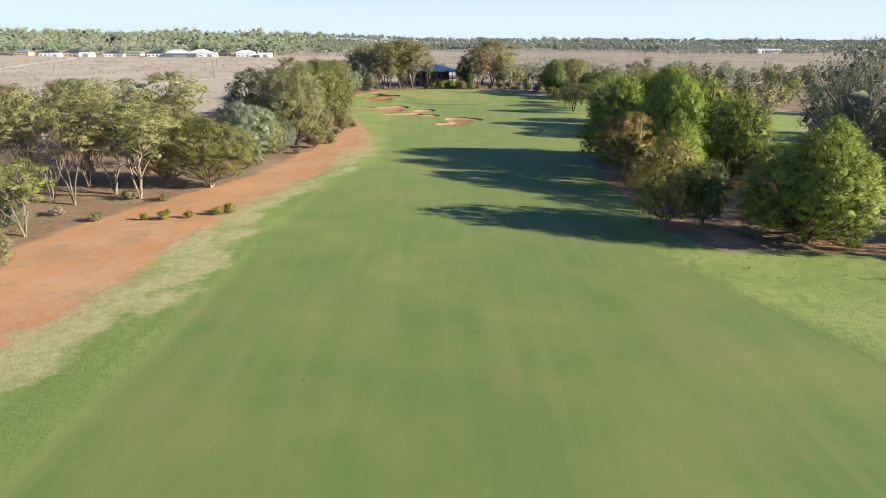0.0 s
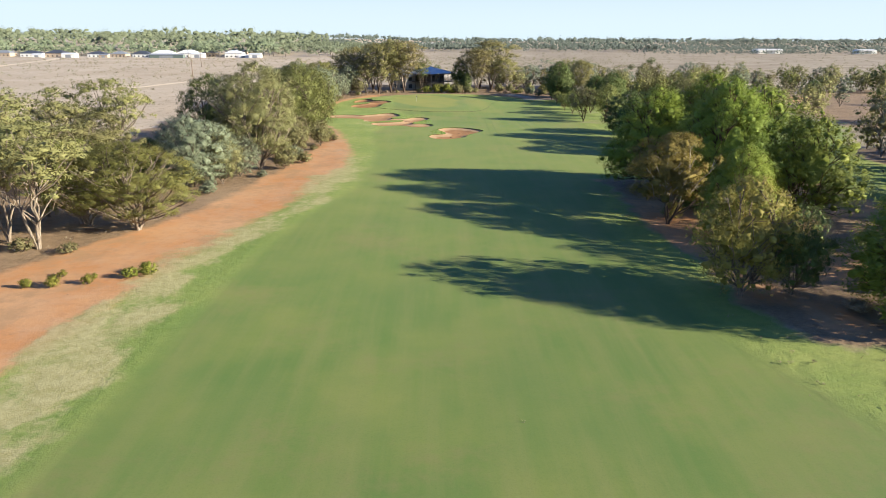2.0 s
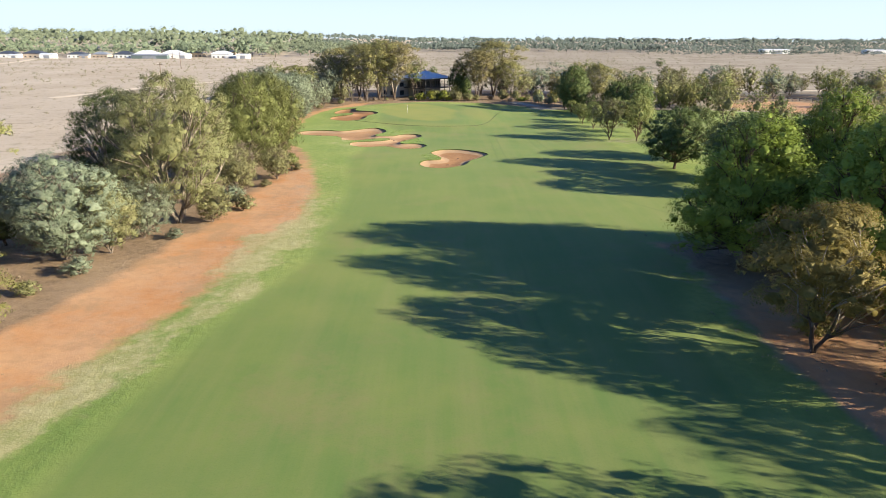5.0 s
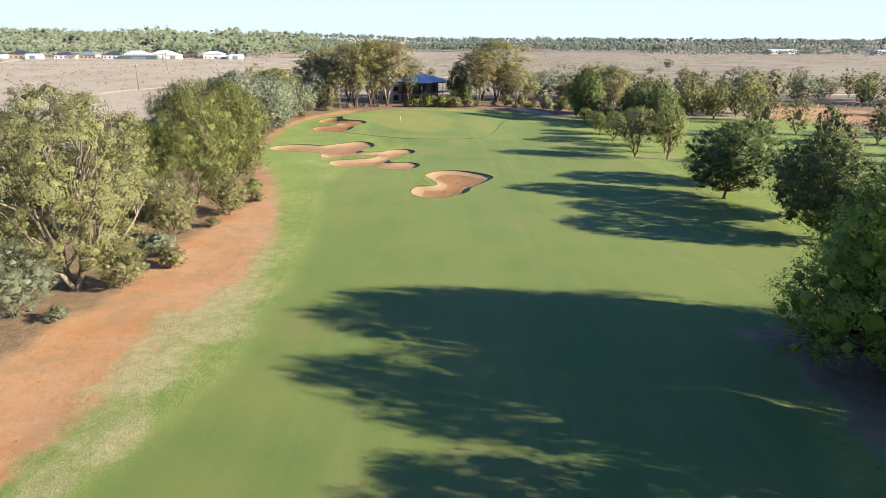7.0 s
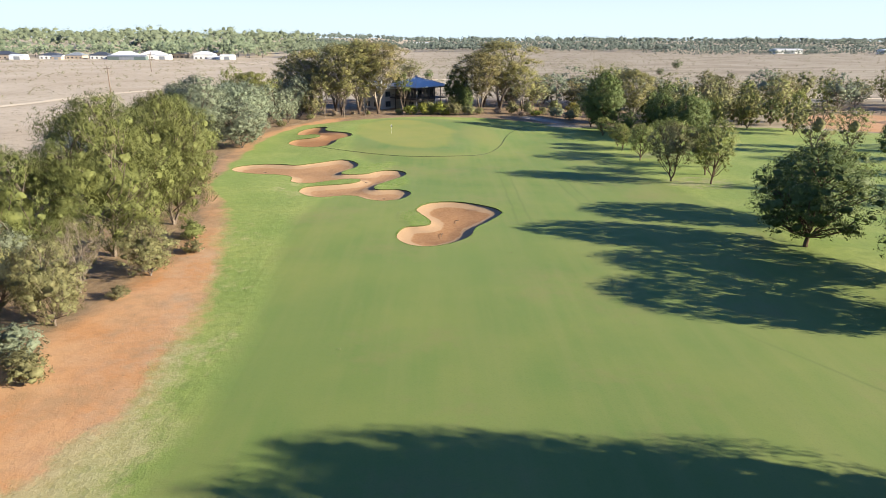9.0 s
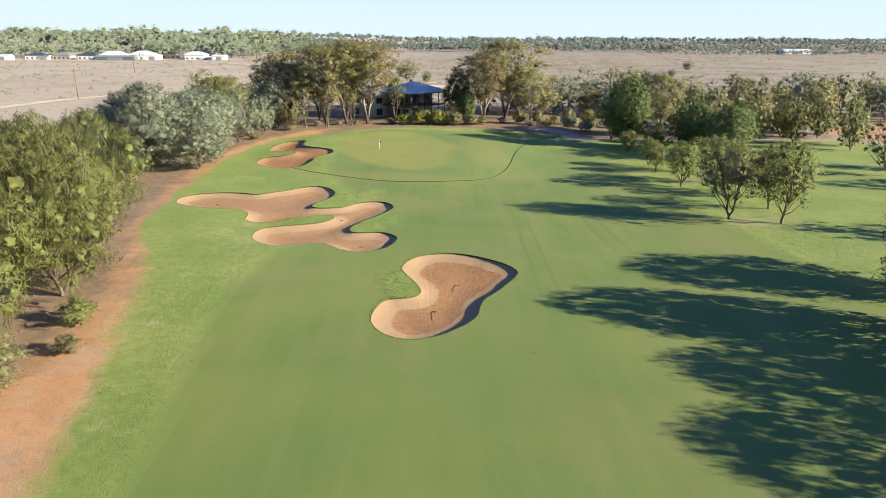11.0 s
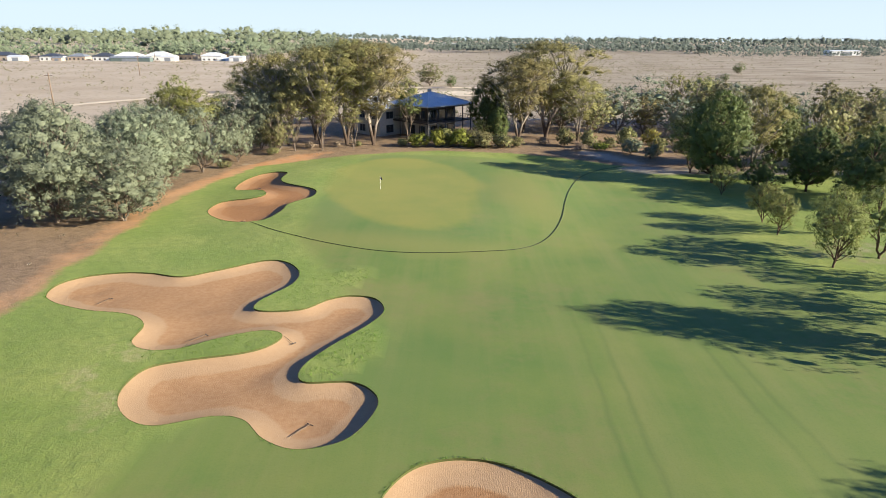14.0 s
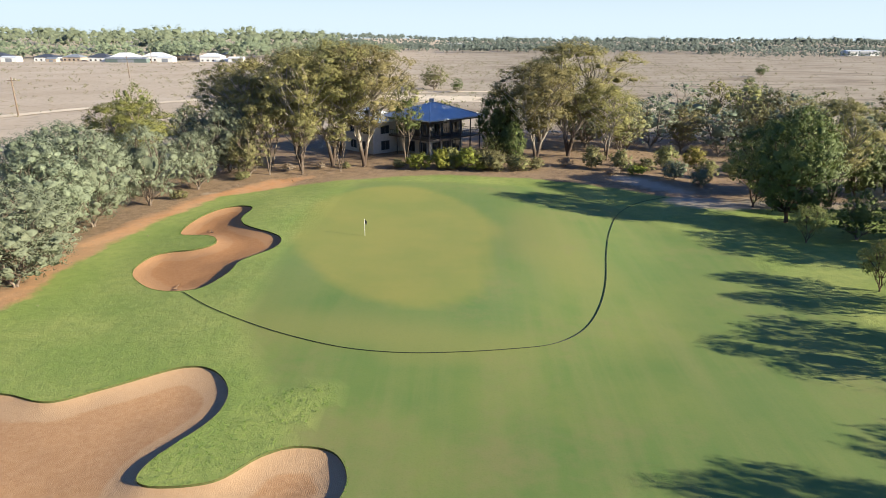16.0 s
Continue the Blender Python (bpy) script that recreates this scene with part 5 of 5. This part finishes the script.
for x, y, tall, wide in ((-29.4, 85.2, 1.5, 2.6), (-30.7, 84.2, 1.3, 1.9), (-34.0, 82.3, 1.2, 1.5), (-37.0, 81.6, 1.3, 2.0), (-39.4, 81.4, 1.1, 1.4), (-37.6, 84.4, 0.8, 1.3), (-34.2, 84.0, 0.6, 1.0)):
    tree("shrub", x, y, tall, wide, "small yellow-green sapling on red dirt", rng.randrange(3), None, SAPLING, "fresh", "sapling", "shrub")
LOW = "low scrub under the trees"
for x, y, tall, wide, leaf in ((-26.2, 147.5, 2.6, 4.5, "scrub"), (-29, 151, 3.2, 5, "grey"), (-27, 163, 1.3, 2.6, "scrub"), (-24.5, 176, 1.6, 3, "scrub"), (-26.5, 181, 2.4, 4, "feather"), (-35.5, 121.5, 2.2, 4, "grey"),
                               (-37.5, 116, 1.6, 3, "scrub"), (-41, 92, 1.4, 2.6, "scrub"), (-46.5, 92.5, 1.8, 3.2, "scrub"), (31.5, 106.8, 2.4, 4, "gold"), (34.5, 86, 1.8, 3.4, "scrub"), (36, 112, 2.6, 5, "dark"),
                               (-45.5, 81, 1.3, 2.4, "scrub"), (-52, 83.5, 1.6, 3, "bare"), (-35, 197, 1.6, 3, "scrub"), (-38.5, 205, 1.8, 3, "bare"), (-30.5, 134, 1.4, 2.8, "grey"), (37.5, 76, 1.2, 2.6, "bare")):
    tree("shrub", x, y, tall, wide, "low scrubby bush on leaf litter", rng.randrange(3), None, LOW, leaf, "bush", "shrub")


# ---- the plain: tracks, poles, houses, far woods ----
TRACK = plain_material("pale_track", (0.66, 0.56, 0.43), 0.95, 0.0, 0.2, 0.2, 0.1)


def track(points, wide, name="road"):
    p = ribbon_points(points, 6)
    d = np.gradient(p, axis=0)
    d /= np.linalg.norm(d, axis=1)[:, None]
    side = np.column_stack((-d[:, 1], d[:, 0]))
    half = wide / 2 * (1 + 0.3 * (vnoise(p[:, 0], p[:, 1], 9, 61) - 0.5))[:, None]
    v = []
    for q in (p - side * half, p, p + side * half):
        v.append(np.column_stack((q, height(q[:, 0], q[:, 1]) + 0.16)))
    n = len(p)
    f = [(r * n + k, r * n + k + 1, (r + 1) * n + k + 1, (r + 1) * n + k) for r in (0, 1) for k in range(n - 1)]
    f = [q[::-1] for q in f]
    tagged(link_mesh(name, np.vstack(v), f, TRACK, None, True), "pale dirt track across the dry plain", "road", kind="structure")


track([(-150, 320), (-144, 350), (-138.5, 380), (-131, 397), (-122, 412), (-110, 428), (-88, 452), (-60, 470), (-20, 482), (40, 492)], 6.0)
track([(-322, 430), (-337, 504), (-372, 604), (-405, 713), (-430, 780)], 7)
track([(-20, 440), (30, 436), (90, 400), (160, 372), (260, 366)], 6)
track([(-34, 458), (-12, 455), (8, 449)], 20)
track([(-230, 800), (-150, 700), (-90, 620), (-60, 560)], 4)


def utility_pole(x, y, tall):
    p = tagged(new("utility_pole"), "weathered timber power pole with crossarm on the plain", "pole", "power poles")
    p.location = (x, y, float(height(x, y)))
    rod("post", [(0, 0, -0.3), (0, 0, tall * 0.5), (0, 0, tall)], [0.24, 0.2, 0.16], WOOD, p)
    box("crossarm", (-1.4, -0.1, tall - 1.0), (1.4, 0.1, tall - 0.8), WOOD, p)
    for k in (-1.2, -0.4, 0.4, 1.2):
        rod("insulator", [(k, 0, tall - 0.8), (k, 0, tall - 0.55)], [0.07, 0.05], WHITE, p, 6)


utility_pole(-134, 386, 11.5)
utility_pole(-196, 575, 12.5)
utility_pole(-290, 800, 14)

ESTATE = "houses on the far edge of the plain"
WALLS = {"white": plain_material("white_wall", (0.78, 0.77, 0.74), 0.7, 0, 0.08, 0.5), "tan": plain_material("tan_wall", (0.45, 0.36, 0.28), 0.8, 0, 0.15, 0.5), "green": plain_material("green_shed_wall", (0.12, 0.16, 0.15), 0.6, 0, 0.15, 0.5)}
ROOFS = {"white": PALE_ROOF, "dark": plain_material("charcoal_roof", (0.07, 0.08, 0.10), 0.5, 0.1, 0.2, 0.5), "grey": plain_material("grey_roof", (0.25, 0.27, 0.30), 0.5, 0.1, 0.2, 0.5)}


def estate_house(x, y, w, d, tall, rise, wall, roof, turn=0.0):
    h = tagged(new("house"), f"single-storey {wall}-walled house with {roof} roof", "house", ESTATE)
    tall, rise = tall * 1.25, rise * 1.05
    h.matrix_basis = pose(x, y, float(height(x, y)) - 0.1, 0, 0, turn)
    box("wall", (-w / 2, -d / 2, -0.5), (w / 2, d / 2, tall), WALLS[wall], h)
    hip_roof("roof", -w / 2, -d / 2, w / 2, d / 2, tall + 0.1, tall + rise, 0.6, ROOFS[roof], h)
    n = max(1, int(w / 4.5))
    for k in range(n):
        window(h, (-w / 2 + w * (k + 0.5) / n, -d / 2 - 0.003, 0.9), 1.7, 1.4, 0, -1)


def estate_shed(x, y, w, d, tall, wall):
    s = tagged(new("shed"), f"{wall} steel shed with low gable roof", "shed", ESTATE)
    s.location = (x, y, float(height(x, y)) - 0.1)
    box("wall", (-w / 2, -d / 2, -0.5), (w / 2, d / 2, tall), WALLS[wall], s)
    e = 0.3
    link_mesh("roof", [(-w / 2 - e, -d / 2 - e, tall), (w / 2 + e, -d / 2 - e, tall), (w / 2 + e, d / 2 + e, tall), (-w / 2 - e, d / 2 + e, tall), (-w / 2 - e, 0, tall + 1.4), (w / 2 + e, 0, tall + 1.4)],
              [(0, 1, 5, 4), (2, 3, 4, 5), (0, 4, 3), (1, 2, 5), (3, 2, 1, 0)], PALE_ROOF if wall == "white" else ROOFS["grey"], s)
    box("roller_door", (-w * 0.2, -d / 2 - 0.06, 0), (w * 0.2, -d / 2 - 0.002, tall * 0.8), ROOFS["grey"], s)


for h in ((-462, 838, 22, 14, 4.0, 3.2, "tan", "dark"), (-415, 842, 20, 14, 3.4, 2.6, "white", "dark"), (-392, 850, 18, 13, 3.2, 2.8, "tan", "grey"), (-362, 845, 20, 14, 3.4, 3.4, "white", "dark"),
          (-333, 838, 26, 15, 3.6, 4.0, "white", "white"), (-308, 852, 24, 15, 4.0, 3.6, "white", "white"), (-291, 875, 20, 14, 4, 3.2, "tan", "grey"), (-250, 846, 21, 13, 4.2, 3.0, "white", "white"),
          (-500, 850, 22, 14, 3.6, 2.8, "white", "dark"), (-540, 860, 20, 14, 3.6, 2.8, "tan", "grey"), (-262, 905, 24, 14, 4.5, 2.5, "tan", "grey")):
    estate_house(*h)
for s in ((-440, 824, 16, 9, 4.2, "white"), (-322, 818, 40, 7, 3.6, "green"), (-290, 832, 15, 10, 4.2, "white"), (-222, 835, 14, 9, 4.0, "white"), (-238, 842, 12, 7, 2.6, "white"), (-400, 826, 10, 7, 3, "tan"), (-480, 828, 12, 8, 3.2, "white")):
    estate_shed(*s)
estate_shed(569, 1180, 42, 24, 6.4, "white")
estate_shed(735, 1175, 30, 20, 6, "white")
estate_shed(-35, 2050, 60, 20, 7, "white")


def far_wood(box_, count, low, high, seed, per_tree=64, leaf=1.9, core=0.8, wide=1.0, clumps=5, cover="far", stems=0.12):
    """A stand of far trees as one mesh of leaf clumps."""
    g = np.random.default_rng(seed)
    x0, y0, x1, y1 = box_
    x, y = g.uniform(x0, x1, count), g.uniform(y0, y1, count)
    tall = g.uniform(low * 0.75, high, count) * (0.7 + 0.4 * vnoise(x, y, 70, seed))
    z = height(x, y)
    blobs, verts, faces = [], [], []
    for a, b, c, t in zip(x, y, z, tall):
        w = t * g.uniform(0.42, 0.6) * wide
        for k in range(clumps):
            turn, arm = 2.4 * k + g.random(), w * 0.85 * math.sqrt((k + 0.6) / clumps)
            blobs.append((a + math.cos(turn) * arm, b + math.sin(turn) * arm, c + t * (0.76 - 0.4 * k / clumps + 0.06 * g.normal()), w * g.uniform(0.34, 0.6), 0.75))
        if g.random() < stems:
            tube(verts, faces, [(a, b - w * 0.5, c - 1), (a + g.normal() * 0.6, b - w * 0.4, c + t * 0.62)], [0.4, 0.25], 4)
    me = leaves_mesh("woodland", g, blobs, count * per_tree, leaf, 0.55, 0.2, 0.7, LEAF[cover], 0.5, core * 0.66, 1, 6, None, 1.1)
    wood = tagged(new("woodland", me), "distant grey-green gum woodland, haze put into its leaf colour", "woodland", kind="stuff")
    link_mesh("trunks", verts, faces, BARK["white"], wood)


far_wood((-720, 862, -215, 940), 170, 12, 25, 1, 300, 1.0, 0.8, 1.1, 7, "far", 0.35)
far_wood((-950, 940, -200, 1350), 420, 15, 31, 2, 120, 1.2, 0.85, 1.25, 5)
far_wood((-235, 880, -95, 1250), 170, 9, 20, 3, 240, 1.0, 0.8, 1.1, 6, "far", 0.35)
far_wood((-2000, 760, -900, 1700), 250, 20, 30, 4, 40, 1.8, 0.85, 1.5, 4)
# farther stands, with the bluish haze painted into their leaves
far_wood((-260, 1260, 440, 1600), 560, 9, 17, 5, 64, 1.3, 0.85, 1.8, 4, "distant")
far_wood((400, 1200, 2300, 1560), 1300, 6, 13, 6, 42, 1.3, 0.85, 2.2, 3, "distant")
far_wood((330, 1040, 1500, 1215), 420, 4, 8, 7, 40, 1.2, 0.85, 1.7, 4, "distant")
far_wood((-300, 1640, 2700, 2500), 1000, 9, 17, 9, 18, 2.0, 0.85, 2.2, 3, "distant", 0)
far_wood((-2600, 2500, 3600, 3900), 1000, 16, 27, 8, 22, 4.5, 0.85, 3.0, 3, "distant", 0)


def tufts(box_, count, low, high, seed, leaf, label, name="scrub", per=10, hold=None):
    """Many low plants as one object."""
    g = np.random.default_rng(seed)
    x0, y0, x1, y1 = box_
    x, y = g.uniform(x0, x1, count), g.uniform(y0, y1, count)
    if hold is not None:
        k = hold(x, y)
        x, y = x[k], y[k]
    r = g.uniform(low, high, len(x))
    blobs = np.column_stack((x, y, height(x, y) + r * 0.45, r, np.full(len(x), 0.7)))
    me = leaves_mesh(name, g, blobs, len(x) * per, float((low + high) / 2) * 0.55, 0.45, -0.6, 0.4, LEAF[leaf], 0.5)
    return tagged(new(name, me), label, "scrub", kind="stuff")


tufts((-420, 330, -75, 800), 1100, 0.4, 1.7, 21, "scrub", "scattered dry scrub on the plain")
tufts((-70, 360, 800, 1350), 1500, 0.6, 1.8, 22, "scrub", "scattered dry scrub on the plain")
tufts((-90, 370, 190, 880), 2200, 0.4, 1.3, 29, "scrub", "scattered dry scrub on the plain")
tufts((-300, 150, -70, 340), 160, 0.4, 0.9, 23, "scrub", "scattered dry scrub on the plain")
tufts((-110, 55, -40, 300), 900, 0.12, 0.45, 24, "bare", "dry fallen twigs on the litter", "twigs", 14, lambda x, y: x < np.interp(y, PATH_Y, PATH_X) - np.interp(y, PATH_Y, PATH_W) * 0.85)
tufts((-44, 40, -12, 300), 2200, 0.04, 0.15, 25, "bare", "small fallen twigs along the dirt path", "twigs", 8, lambda x, y: np.abs(x - np.interp(y, PATH_Y, PATH_X) + 1.5) < 4.5)
tufts((25, 60, 62, 136), 500, 0.1, 0.35, 26, "bare", "dry fallen twigs under the pines", "twigs", 12)
tufts((-60, 284, 60, 350), 700, 0.12, 0.5, 27, "bare", "dry fallen twigs round the house", "twigs", 12, lambda x, y: y > 300 - ((x - 2) / 30) ** 2 * 9)


def in_blob(cx, cy, rx, ry, turn):
    return lambda x, y: blob(x, y, cx, cy, rx, ry, turn) > 0


def clear_of_sand(test):
    def keep(x, y):
        k = test(x, y)
        for poly in BUNKERS:
            k = k & ~inside(poly, x, y)
        return k
    return keep


for seed, (cx, cy, rx, ry, turn) in enumerate(((0.2, 189.6, 2.1, 4.4, 0.25), (-9.5, 225.5, 2.4, 6.5, -0.7), (-4.6, 212, 2.0, 4.8, -0.4), (-15, 213.2, 5.5, 2.0, 0.35))):
    r = max(rx, ry)
    tufts((cx - r, cy - r, cx + r, cy + r), 900, 0.08, 0.16, 40 + seed, "grass", "long green grass between the bunker lobes", "grass", 7, clear_of_sand(in_blob(cx, cy, rx, ry, turn)))


def rim_grass(poly, seed):
    """Uneven turf blades hanging over the rim of a bunker."""
    g = np.random.default_rng(seed)
    k = g.integers(0, len(poly), 1500)
    off = g.normal(size=(1500, 2)) * 0.1
    x, y = poly[k, 0] + off[:, 0], poly[k, 1] + off[:, 1]
    out = ~inside(poly, x, y)
    x, y = x[out], y[out]
    blobs = np.column_stack((x, y, height(x, y) + 0.03, np.full(len(x), 0.07), np.full(len(x), 0.6)))
    me = leaves_mesh("grass", g, blobs, len(x) * 4, 0.07, 0.3, -0.4, 0.3, LEAF["grass"], 0.4)
    tagged(new("grass", me), "ragged turf along the bunker rim", "grass", kind="stuff")


for seed, poly in enumerate(BUNKERS):
    rim_grass(poly, 60 + seed)

tufts((-18, 30, 20, 180), 26, 0.08, 0.16, 28, "bare", "few fallen twigs on the fairway", "twigs", 8)


def rail_fence(x0, y0, x1, y1, count):
    """Posts with two rails between them."""
    f = tagged(new("rail_fence"), "low rail fence with dark rails and white posts", "fence")
    f.location = (x0, y0, float(height(x0, y0)))
    dx, dy = (x1 - x0) / count, (y1 - y0) / count
    for k in range(count + 1):
        p = (dx * k, dy * k)
        box("post", (p[0] - 0.09, p[1] - 0.09, -0.3), (p[0] + 0.09, p[1] + 0.09, 1.35), WHITE if k % 8 == 0 else DARKMETAL, f)
        if k < count:
            for z in (0.55, 1.15):
                rod("rail", [(p[0], p[1], z), (p[0] + dx, p[1] + dy, z)], [0.09, 0.09], DARKMETAL, f, 6)


rail_fence(118, 316, 158, 313, 16)
